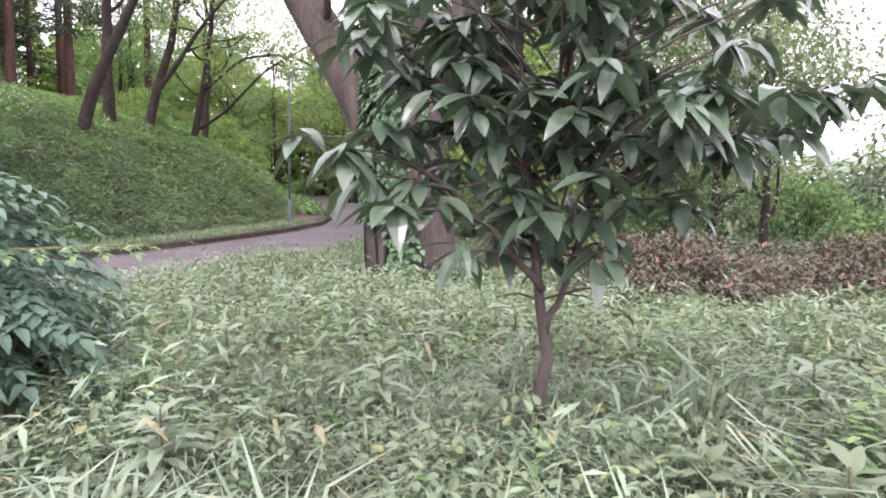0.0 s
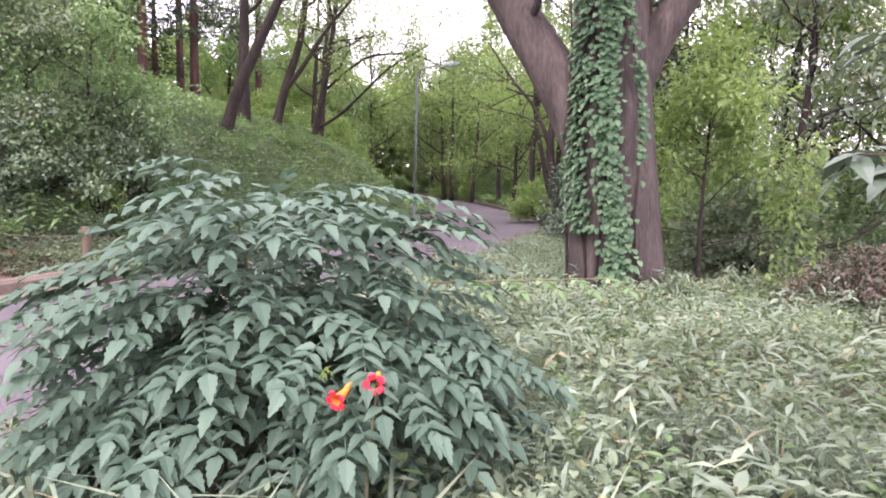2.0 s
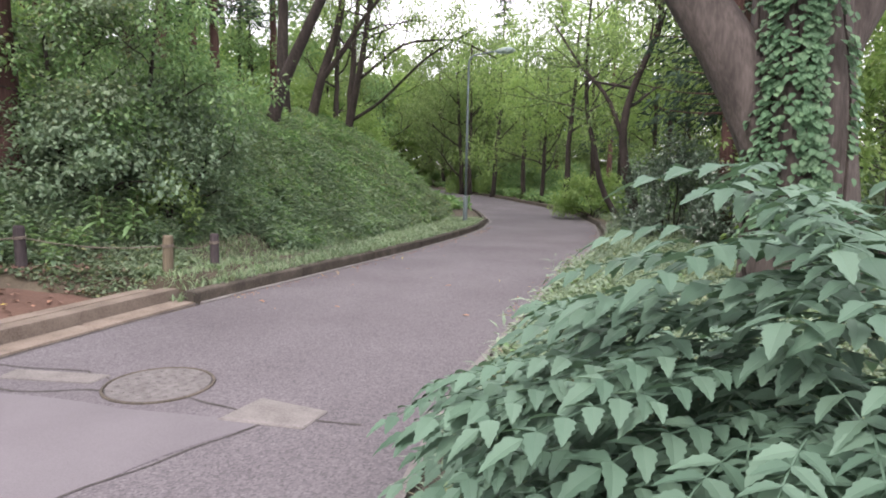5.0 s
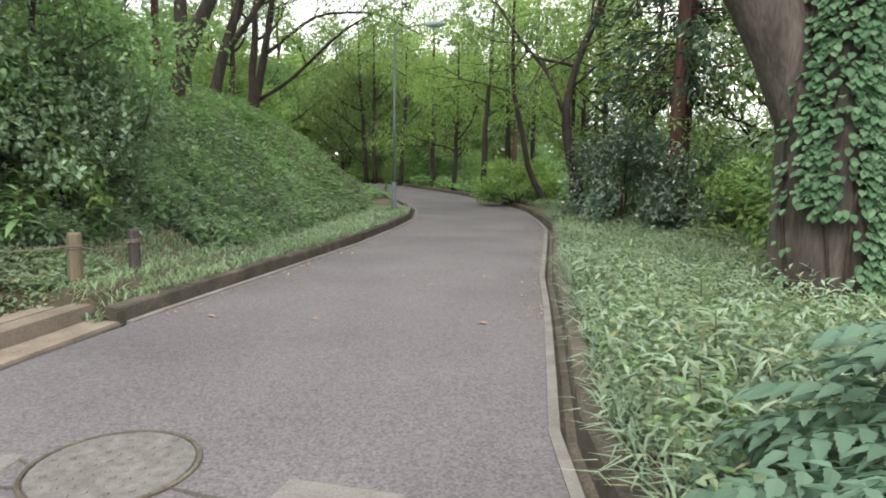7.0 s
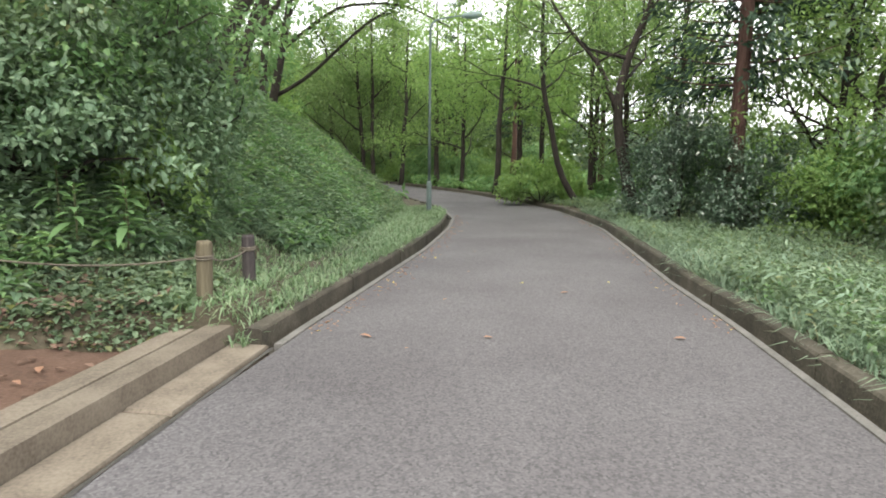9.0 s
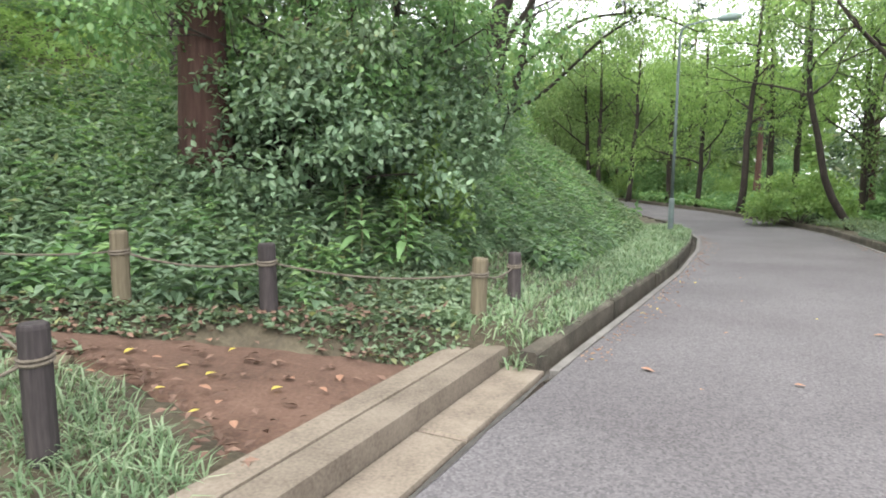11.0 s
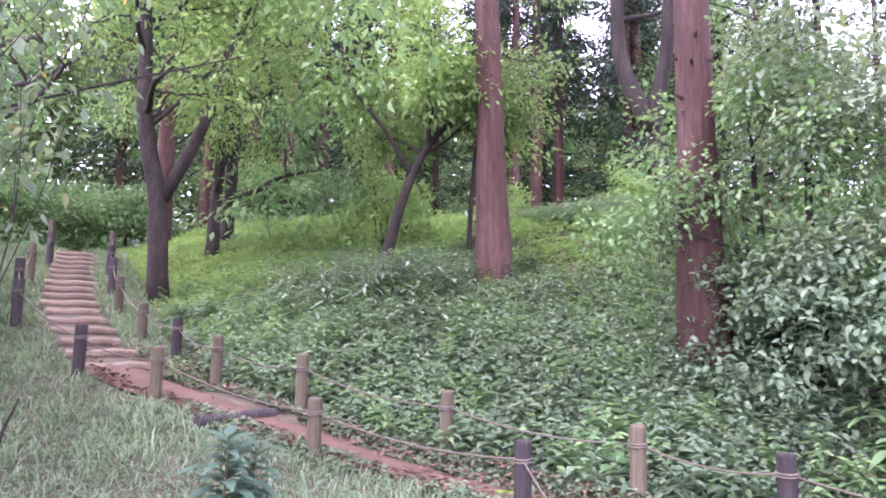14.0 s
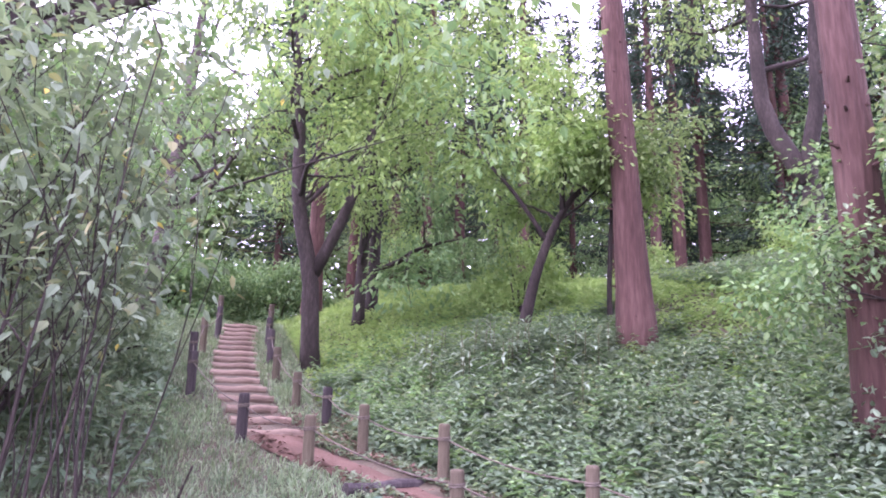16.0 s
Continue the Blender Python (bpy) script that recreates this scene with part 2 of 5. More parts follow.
class Buf:
    """Collects vertices and quads."""

    def __init__(self):
        self.v, self.q, self.n = [], [], 0

    def add(self, v, q):
        self.v.append(np.asarray(v, float))
        self.q.append(np.asarray(q, int) + self.n)
        self.n += len(v)

    def tube(self, pts, radii, segs=7, cap=True):
        pts, radii = np.asarray(pts, float), np.asarray(radii, float)
        d = np.gradient(pts, axis=0)
        d /= np.linalg.norm(d, axis=1)[:, None] + 1e-9
        ref = np.array([0.31, 0.95, 0.05]) if abs(d[0][2]) > 0.6 else np.array([0.05, 0.1, 0.99])
        a = np.cross(d, ref)
        a /= np.linalg.norm(a, axis=1)[:, None] + 1e-9
        b = np.cross(d, a)
        th = np.linspace(0, 2 * np.pi, segs, endpoint=False)
        ring = pts[:, None] + radii[:, None, None] * (np.cos(th)[None, :, None] * a[:, None] + np.sin(th)[None, :, None] * b[:, None])
        n = len(pts)
        i, j = np.meshgrid(np.arange(n - 1), np.arange(segs), indexing="ij")
        k = (j + 1) % segs
        q = np.stack([i * segs + j, i * segs + k, (i + 1) * segs + k, (i + 1) * segs + j], -1).reshape(-1, 4)
        v = ring.reshape(-1, 3)
        if cap:
            v = np.vstack([v, pts[:1], pts[-1:]])
            s = np.arange(segs)
            e = (s + 1) % segs
            lo, hi = n * segs, n * segs + 1
            q = np.vstack([q, np.stack([e, s, np.full(segs, lo), np.full(segs, lo)], -1),
                           np.stack([(n - 1) * segs + s, (n - 1) * segs + e, np.full(segs, hi), np.full(segs, hi)], -1)])
        self.add(v, q)

    def box(self, corners, z0, z1, bevel=0.012):
        """A slab over four corners (going round anticlockwise) with its upper edges bevelled."""
        c = np.asarray(corners, float)
        mid = c.mean(0)
        inner = c + (mid - c) / np.linalg.norm(mid - c, axis=1)[:, None] * bevel * 1.4
        z0, z1 = np.broadcast_to(z0, 4), np.broadcast_to(z1, 4)
        v = np.vstack([np.c_[c, z0], np.c_[c, z1 - bevel], np.c_[inner, z1]])
        q = [(3, 2, 1, 0), (8, 9, 10, 11)]
        for i in range(4):
            j = (i + 1) % 4
            q += [(i, j, 4 + j, 4 + i), (4 + i, 4 + j, 8 + j, 8 + i)]
        self.add(v, q)

    def leaves(self, p, axis, up, length, width, fold=0.25, droop=0.12, lobes=False):
        """Folded leaves: p foot, axis the way they point, up their upper side."""
        p, axis, up = (np.asarray(a, float) for a in (p, axis, up))
        axis = axis / (np.linalg.norm(axis, axis=1)[:, None] + 1e-9)
        side = np.cross(axis, up)
        side /= np.linalg.norm(side, axis=1)[:, None] + 1e-9
        nor = np.cross(side, axis)
        length, width = (np.broadcast_to(a, len(p))[:, None] for a in (length, width))
        n = len(p)
        if lobes:      # rounder: six corners
            c1, c2 = p + axis * length * 0.28 - nor * length * 0.02, p + axis * length * 0.66 - nor * length * droop * 0.4
            v = np.stack([p, c1 + side * width * 0.46 + nor * width * fold * 0.5, c2 + side * width * 0.4 + nor * width * fold * 0.4,
                          p + axis * length - nor * length * droop, c2 - side * width * 0.4 + nor * width * fold * 0.4,
                          c1 - side * width * 0.46 + nor * width * fold * 0.5], 1).reshape(-1, 3)
            o = np.arange(n)[:, None] * 6
            q = np.stack([o + [0, 1, 2, 3], o + [0, 3, 4, 5]], 1).reshape(-1, 4)
        else:
            mid = p + axis * length * 0.42
            v = np.stack([p, mid + side * width * 0.5 + nor * width * fold * 0.5, p + axis * length - nor * length * droop,
                          mid - side * width * 0.5 + nor * width * fold * 0.5], 1).reshape(-1, 3)
            q = np.arange(n)[:, None] * 4 + [0, 1, 2, 3]
        self.add(v, q)

    def blades(self, p, axis, length, width, bend=0.5):
        """Grass blades that stand along axis and bend over."""
        p, axis = np.asarray(p, float), np.asarray(axis, float)
        axis = axis / np.linalg.norm(axis, axis=1)[:, None]
        n = len(p)
        length, width, bend = (np.broadcast_to(a, n)[:, None] for a in (length, width, bend))
        flat = axis * [1, 1, 0]
        flat /= np.linalg.norm(flat, axis=1)[:, None] + 1e-9
        side = np.stack([-flat[:, 1], flat[:, 0], np.zeros(n)], 1)
        mid = p + axis * length * 0.55
        tip = mid + (axis * (1 - bend) + flat * bend - [0, 0, 0.25] * bend) * length * 0.5
        v = np.stack([p - side * width * 0.4, p + side * width * 0.4, mid + side * width * 0.5, mid - side * width * 0.5, tip], 1).reshape(-1, 3)
        o = np.arange(n)[:, None] * 5
        q = np.stack([o + [0, 1, 2, 3], o + [3, 2, 4, 4]], 1).reshape(-1, 4)
        self.add(v, q)

    def mesh(self, name, material, smooth=False):
        return mesh_of(name, np.vstack(self.v), np.vstack(self.q), material, smooth)


def thing(name, at, label, category, group="", kind=""):
    ob = new(name)
    ob.location = at
    return tagged(ob, label, category, group, kind)


def part(name, buf, material, parent, label="", smooth=False, kind=""):
    """A part under a thing; the numbers in buf are world places unless the thing stands at the origin."""
    ob = new(name, buf if isinstance(buf, bpy.types.Mesh) else buf.mesh(name, material, smooth))
    ob.parent = parent
    return tagged(ob, label, kind=kind)


def unit(n, flat=1.0):
    v = rng.normal(size=(n, 3)) * [1, 1, flat]
    return v / np.linalg.norm(v, axis=1)[:, None]


def patchy(x, y, s=1.0):
    """A smooth uneven field between 0 and 1."""
    return 0.5 + 0.25 * (np.sin(x * 1.7 * s + 0.6 * np.sin(y * 1.1 * s)) * np.cos(y * 1.3 * s + 1.9) + np.sin(x * 3.9 * s + y * 2.7 * s + 1.0) * np.sin(y * 4.3 * s - x * 1.2 * s))

# ---- plan of the ground ----
ROAD_Y = np.array([-30, 2.6, 5.6, 6.4, 7.5, 8.5, 10.0, 12.8, 15.7, 18.0, 20.7, 24.0, 29.0, 36.0, 46.0])
ROAD_L = np.array([-9.0, -7.5, -7.0, -6.86, -6.6, -6.38, -6.05, -5.45, -4.98, -4.75, -4.8, -5.4, -7.0, -10.0, -15.5])
ROAD_R = np.array([-3.0, -3.63, -3.57, -3.45, -3.29, -3.15, -2.96, -2.48, -2.0, -1.85, -1.8, -2.1, -3.5, -6.4, -11.5])


def road_l(y):
    return np.interp(y, ROAD_Y, ROAD_L)


def road_r(y):
    return np.interp(y, ROAD_Y, ROAD_R)


def road_z(y):
    return -0.015 * np.clip(np.asarray(y, float) - 8.0, 0, 16)


TOE = np.array([(-17.0, 46.0), (-11.5, 36), (-8.4, 29), (-6.6, 24), (-5.9, 20.7), (-5.9, 18), (-6.3, 14), (-6.8, 10),
                (-6.95, 7.75), (-8.4, 7.0), (-10.6, 6.05), (-12.6, 4.95), (-14.2, 4.85), (-22, 5.4), (-60, 7)], float)
TOE_Z = np.array([0.0, 0, 0, 0, 0, 0, 0.05, 0.15, 0.24, 0.34, 0.5, 0.88, 1.15, 3.0, 4.0])
PATH_X = np.array([-60.0, -26, -20, -13.5, -12.7, -11.8, -10.7, -9.0, -7.9, -7.3, -6.0])
PATH_Z = np.array([3.6, 3.3, 2.75, 1.08, 0.86, 0.67, 0.47, 0.27, 0.12, 0.04, 0.03])


def toe(x, y):
    """Signed distance up the bank from its foot (plus: on the bank) and the foot's height there."""
    x, y = np.broadcast_arrays(np.asarray(x, float), np.asarray(y, float))
    best, z, side, total = np.full(x.shape, 1e9), np.zeros(x.shape), np.zeros(x.shape), np.zeros(x.shape)
    for (a, b, za, zb) in zip(TOE[:-1], TOE[1:], TOE_Z[:-1], TOE_Z[1:]):
        e = b - a
        u = np.clip(((x - a[0]) * e[0] + (y - a[1]) * e[1]) / (e @ e), 0, 1)
        dx, dy = x - a[0] - u * e[0], y - a[1] - u * e[1]
        d = np.hypot(dx, dy)
        near = d < best
        best = np.where(near, d, best)
        w = 1 / (d ** 4 + 0.01)
        z, total = z + w * (za + u * (zb - za)), total + w
        side = np.where(near, np.sign(e[0] * dy - e[1] * dx), side)
    return -best * side, z / total


def in_verge(x, y):
    """How far a place lies inside the verge on the inner side of the bend, in metres (minus: on the road)."""
    front = np.interp(x, [-3.6, -2.6, 0.0, 3.0, 30.0], [2.6, 1.75, 1.35, 1.1, -0.6])
    return np.minimum(x - road_r(y) - 0.28, y - front)


def height(x, y):
    """The ground's height."""
    x, y = np.broadcast_arrays(np.asarray(x, float), np.asarray(y, float))
    s, z = toe(x, y)
    r = np.clip(s - 0.25, 0, None) / np.interp(y, [9, 14], [4.3, 3.0])
    bank = z + np.interp(y, [9, 14], [2.85, 3.6]) * np.interp(x, [-22, -14], [0.6, 1.0]) * (1 - np.exp(-r ** 1.2)) + 0.02 * np.clip(s - 5, 0, 25)
    south = np.interp(x, PATH_X, PATH_Z)
    south = np.where(x < road_l(y) - 0.2, south, 0)
    south = np.maximum(south, np.where(x < road_l(y) - 0.3, z + 1.2 * np.minimum(s, 0), -9))
    low = np.where((y < 8) & (x < -6.5), south, road_z(y) + np.where(x < road_l(y) - 0.15, 0.13, 0))
    v = in_verge(x, y)
    verge = road_z(y) + 0.1 + 0.2 * np.clip(v / 1.5, 0, 1) * np.interp(y, [4, 8], [1, -0.5]) - 0.05 * np.clip(x - 6, 0, 30)
    h = np.where(s > 0, bank, low)
    return np.where((s <= 0) & (v > 0), verge, h)

# ---- ground, road and kerbs ----


def sheet(name, xs, ys, zs, material, smooth=True):
    nx, ny = len(xs), len(ys)
    X, Y = np.meshgrid(xs, ys)
    i, j = np.meshgrid(np.arange(ny - 1), np.arange(nx - 1), indexing="ij")
    q = np.stack([i * nx + j, i * nx + j + 1, (i + 1) * nx + j + 1, (i + 1) * nx + j], -1).reshape(-1, 4)
    return mesh_of(name, np.stack([X, Y, zs(X, Y)], -1).reshape(-1, 3), q, material, smooth)


def side_x(y):
    """The road's edge on the inner side of the bend, where it opens out behind the bend too."""
    return np.where(y > 2.6, road_r(y), np.interp(y, [-20, -0.6, 1.1, 1.35, 1.75, 2.6], [30, 30, 3.0, 0.0, -2.6, -3.6]))


def ground_z(x, y):
    on_road = (x > road_l(y) - 0.34) & (x < side_x(y) + 0.27)
    on_road |= (x > road_l(y) - 0.6) & (x < -6.3) & (y > 5.2) & (y < 7.62)
    bumps = 0.03 * (patchy(x, y, 1.5) - 0.5)
    return np.where(on_road, road_z(y) - 0.16, height(x, y) + bumps)


xs = np.r_[-600, -300, -150, -90, -60, -45, np.arange(-34, 14, 0.16), 16, 20, 28, 40, 60, 120, 300, 600]
ys = np.r_[-600, -300, -150, -80, -40, -20, np.arange(-8, 34, 0.16), np.arange(34, 60, 0.6), 70, 90, 140, 300, 600]
tagged(new("ground", sheet("ground", xs, ys, ground_z, M["soil"])), "dark woodland soil under the plants, rising to a bank", "ground", kind="structure")


def strip_mesh(name, y0, y1, x0, x1, dz0, dz1, material, step=0.25, across=2):
    """A strip along the road between two lines."""
    yy = np.arange(y0, y1 + step / 2, step)
    u = np.linspace(0, 1, across)
    X = x0(yy)[:, None] * (1 - u) + x1(yy)[:, None] * u
    Z = road_z(yy)[:, None] + dz0 * (1 - u) + dz1 * u
    v = np.stack([X, np.repeat(yy[:, None], across, 1), Z], -1).reshape(-1, 3)
    i, j = np.meshgrid(np.arange(len(yy) - 1), np.arange(across - 1), indexing="ij")
    q = np.stack([i * across + j, i * across + j + 1, (i + 1) * across + j + 1, (i + 1) * across + j], -1).reshape(-1, 4)
    return mesh_of(name, v, q, material, True)


tagged(new("road", strip_mesh("road", -20, 46, road_l, side_x, 0.0, 0.0, M["asphalt"], 0.2, 12)), "grey worn asphalt of a narrow park road", "road", kind="structure")


def profile(name, edge, sign, y0, y1, prof, material, label, category, block=0.0, parent=None):
    """A kerb or gutter: prof holds (distance from the road's edge, height) pairs."""
    prof = np.array(prof, float)
    yy = np.arange(y0, y1 + 1e-6, 0.2)
    b = Buf()
    X = edge(yy)[:, None] + sign * prof[:, 0]
    Z = road_z(yy)[:, None] + prof[:, 1]
    m = len(prof)
    v = np.stack([X, np.repeat(yy[:, None], m, 1), Z], -1).reshape(-1, 3)
    i, j = np.meshgrid(np.arange(len(yy) - 1), np.arange(m - 1), indexing="ij")
    q = np.stack([i * m + j, i * m + j + 1, (i + 1) * m + j + 1, (i + 1) * m + j], -1).reshape(-1, 4)
    if sign > 0:
        q = q[:, ::-1]
    b.add(v, q[:, ::-1])
    end = [(0, k, k + 1, k + 1) for k in range(1, m - 1)]
    b.add(v[:m], end)
    b.add(v[-m:], end)
    ob = new(name, b.mesh(name, material))
    if parent:
        ob.parent = parent
        return ob
    return tagged(ob, label, category, kind="structure")


STRIP = [(0.0, -0.15), (0.0, 0.012), (0.06, 0.014), (0.065, -0.15)]
GUTTER = [(0.06, -0.15), (0.062, -0.05), (0.1, -0.075), (0.15, -0.06), (0.155, -0.16)]
KERB = [(0.15, -0.15), (0.152, 0.10), (0.165, 0.118), (0.26, 0.125), (0.27, 0.11), (0.272, -0.15)]
profile("edge_strip", road_l, -1, 7.58, 40, STRIP, M["strip"], "thin pale concrete strip along the asphalt", "edging")
profile("edge_strip", side_x, 1, 3.0, 40, STRIP, M["strip"], "thin pale concrete strip along the asphalt", "edging")
profile("gutter", road_l, -1, 7.58, 40, GUTTER, M["mossy"], "dark damp concrete gutter beside the road", "gutter")
profile("gutter", side_x, 1, 3.0, 40, GUTTER, M["mossy"], "dark damp concrete gutter beside the road", "gutter")
for edge, sign, y0 in ((road_l, -1, 7.6), (side_x, 1, 3.0)):
    kerb = tagged(new("kerb"), "dark mossy concrete kerb stones along the road", "kerb", kind="structure")
    for k in range(18):
        profile("kerb_stone", edge, sign, y0 + k, y0 + k + 1.0, [(a + 0.004 * (k % 2), c + 0.006 * ((k * 7) % 3 - 1)) for a, c in KERB], M["mossy"], "", "", parent=kerb)
    profile("kerb_stone", edge, sign, y0 + 18, 40, KERB, M["mossy"], "", "", parent=kerb)

# road's seams and patches


def crack(name, pts, width, label, wander=0.012):
    """A thin dark seam that wanders over the asphalt."""
    pts = np.array(pts, float)
    u = np.linspace(0, len(pts) - 1, 40)
    p = np.stack([np.interp(u, np.arange(len(pts)), pts[:, k]) for k in (0, 1)], 1)
    p += wander * np.stack([np.sin(u * 9.0), np.cos(u * 7.0)], 1)
    d = np.gradient(p, axis=0)
    s = np.stack([-d[:, 1], d[:, 0]], 1) / np.linalg.norm(d, axis=1)[:, None]
    w = width * (0.5 + 0.5 * np.abs(np.sin(u * 5.3)))[:, None]
    z = road_z(p[:, 1]) + 0.004
    v = np.vstack([np.c_[p - s * w, z], np.c_[p + s * w, z]])
    q = [(i, i + 1, 41 + i, 40 + i) for i in range(39)]
    return tagged(new(name, mesh_of(name, v, q, M["seam"])), label, "crack", kind="structure")


crack("road_crack", [(-7.02, 4.95), (-6.4, 4.85), (-5.9, 5.0), (-5.2, 5.02), (-4.6, 4.8), (-4.0, 4.85)], 0.012, "dark crack across the asphalt beside the manhole")
crack("road_crack", [(-7.02, 5.3), (-6.2, 5.32), (-5.92, 5.2)], 0.01, "dark crack in the asphalt running to the manhole")
crack("road_crack", [(-7.1, 5.1), (-6.87, 6.35), (-6.64, 7.52)], 0.017, "dark joint between asphalt and concrete step", 0.002)

patch = Buf()
patch.box([(-4.85, 4.72), (-4.3, 4.7), (-4.25, 4.98), (-4.75, 5.1)], -0.05, 0.012, 0.008)
tagged(new("concrete_patch", patch.mesh("concrete_patch", M["strip"])), "pale rough concrete patch let into the asphalt", "patch", kind="structure")
patch = Buf()
patch.box([(-6.7, 5.05), (-6.0, 5.1), (-5.98, 5.28), (-6.72, 5.24)], -0.05, 0.009, 0.006)
tagged(new("concrete_patch", patch.mesh("concrete_patch", M["strip"])), "pale concrete strip let into the asphalt beside the manhole", "patch", kind="structure")

def flat_patch(name, corners, material, label):
    c = np.array(corners, float)
    u = np.linspace(0, 1, 9)
    rows = []
    for a in u:
        left, right = c[0] * (1 - a) + c[3] * a, c[1] * (1 - a) + c[2] * a
        for b in u:
            p = left * (1 - b) + right * b
            rows.append((p[0] + 0.02 * math.sin(p[1] * 7), p[1] + 0.02 * math.sin(p[0] * 6), float(road_z(p[1])) + 0.003))
    q = [(9 * i + j, 9 * i + j + 1, 9 * i + j + 10, 9 * i + j + 9) for i in range(8) for j in range(8)]
    return tagged(new(name, mesh_of(name, rows, q, material, True)), label, "road patch", kind="structure")


flat_patch("road_patch", [(-7.25, 3.1), (-5.3, 3.35), (-4.6, 4.72), (-7.1, 4.86)], M["old_asphalt"], "smoother paler patch of old asphalt")
crack("road_crack", [(-7.2, 3.05), (-6.2, 3.2), (-5.28, 3.35), (-4.9, 4.1), (-4.55, 4.75)], 0.009, "dark seam round the old asphalt patch")

# manhole
hole = thing("manhole_cover", (-5.54, 5.19, 0.0), "round grey cast-iron manhole cover set in the asphalt", "manhole cover")


def disc(r0, r1, z0, z1, segs=40, lip=0.004):
    b = Buf()
    th = np.linspace(0, 2 * np.pi, segs, endpoint=False)
    prof = [(r0, z0), (r0, z1 - lip), (r0 + lip, z1), (r1 - lip, z1), (r1, z1 - lip), (r1, z0)]
    v = np.array([(r * np.cos(t), r * np.sin(t), z) for r, z in prof for t in th])
    q = [(a * segs + i, a * segs + (i + 1) % segs, (a + 1) * segs + (i + 1) % segs, (a + 1) * segs + i) for a in range(5) for i in range(segs)]
    b.add(v, q)
    return b


part("frame", disc(0.345, 0.366, -0.05, 0.012), M["mossy"], hole, "dark worn iron ring")
part("cover", disc(0.001, 0.338, -0.05, 0.010), M["iron"], hole)
for k in range(60):
    a, r = k * 2.39996, 0.039 * math.sqrt(k + 0.5)
    st = Buf()
    x, y = r * math.cos(a), r * math.sin(a)
    st.box([(x - 0.012, y - 0.009), (x + 0.012, y - 0.009), (x + 0.012, y + 0.009), (x - 0.012, y + 0.009)], 0.0, 0.0155, 0.003)
    part("stud", st, M["iron"], hole)

# concrete step at the footpath's start
E1, E2 = np.array([-7.11, 5.1]), np.array([-6.65, 7.53])      # road side
D = (E2 - E1) / np.linalg.norm(E2 - E1)
W = np.array([-D[1], D[0]])


def slab(a, b, w0, w1, z0, z1, bevel=0.014):
    bf = Buf()
    bf.box([E1 + D * a + W * w0, E1 + D * b + W * w0, E1 + D * b + W * w1, E1 + D * a + W * w1], z0, z1, bevel)
    return bf


full = np.linalg.norm(E2 - E1)
for a, b in ((0.0, 1.28), (1.29, full)):
    tagged(new("concrete_slab", slab(a, b, 0.02, 0.282, -0.1, 0.02 + 0.004 * (a > 0)).mesh("concrete_slab", M["concrete"])),
           "worn buff concrete slab bridging the gutter beside the road", "slab", "slabs at the footpath", "structure")
step_block = tagged(new("concrete_step"), "worn buff concrete step up to the dirt footpath, cracked along its length", "step", kind="structure")
for k, (a, b, w0, w1, z) in enumerate(((-0.05, full + 0.06, 0.292, 0.468, 0.135), (0.0, full - 0.1, 0.476, 0.632, 0.14))):
    ob = new("step_stone", slab(a, b, w0, w1, -0.05, z, 0.018).mesh("step_stone", M["concrete"]))
    ob.parent = step_block

# dirt footpath
PATH_C = np.array([(-7.4, 6.42), (-7.8, 6.48), (-8.3, 6.56), (-8.9, 6.42), (-9.7, 6.2), (-10.85, 5.62), (-12.3, 4.95), (-13.4, 4.12), (-16.0, 3.95), (-20.5, 4.5), (-30, 5.0)])
PATH_W = np.array([1.75, 1.45, 1.1, 0.6, 0.42, 0.52, 0.66, 0.62, 0.6, 0.58, 0.55])
pu = np.linspace(0, len(PATH_C) - 1, 520)
pc = np.stack([np.interp(pu, np.arange(len(PATH_C)), PATH_C[:, k]) for k in (0, 1)], 1)
pc = np.stack([np.convolve(np.pad(pc[:, k], 18, "edge"), np.ones(37) / 37, "valid") for k in (0, 1)], 1)
pw = np.interp(pu, np.arange(len(PATH_C)), PATH_W)
pd = np.gradient(pc, axis=0)
ps = np.stack([-pd[:, 1], pd[:, 0]], 1) / np.linalg.norm(pd, axis=1)[:, None]
cross = np.linspace(-0.5, 0.5, 11)
edge_wob = 1 + 0.05 * np.sin(pu * 9)[:, None] * np.sign(cross)
PV = pc[:, None] + ps[:, None] * (cross * edge_wob)[..., None] * pw[:, None, None]
tread = np.where(pc[:, 0] < -13.4, -13.4 - 0.42 * np.floor((-13.4 - pc[:, 0]) / 0.42) - 0.02, pc[:, 0])
pz = np.interp(tread, PATH_X, PATH_Z)[:, None] + 0.035 - 0.05 * (2 * np.abs(cross)) ** 4 + 0.012 * (patchy(PV[..., 0], PV[..., 1], 3) - 0.5)
i, j = np.meshgrid(np.arange(519), np.arange(10), indexing="ij")
pq = np.stack([i * 11 + j, i * 11 + j + 1, (i + 1) * 11 + j + 1, (i + 1) * 11 + j], -1).reshape(-1, 4)[:, ::-1]
tagged(new("dirt_path", mesh_of("dirt_path", np.dstack([PV, pz]).reshape(-1, 3), pq[:, ::-1], M["dirt"], True)), "bare reddish-brown earth of a trodden footpath", "path", kind="structure")


def path_dist(x, y):
    """Distance from the footpath's edge (minus: on it)."""
    x, y = np.asarray(x, float), np.asarray(y, float)
    best = np.full(x.shape, 1e9)
    for k in range(0, 520, 5):
        best = np.minimum(best, np.hypot(x - pc[k, 0], y - pc[k, 1]) - pw[k] / 2)
    return best


# ---- posts, ropes, log steps, lamp ----


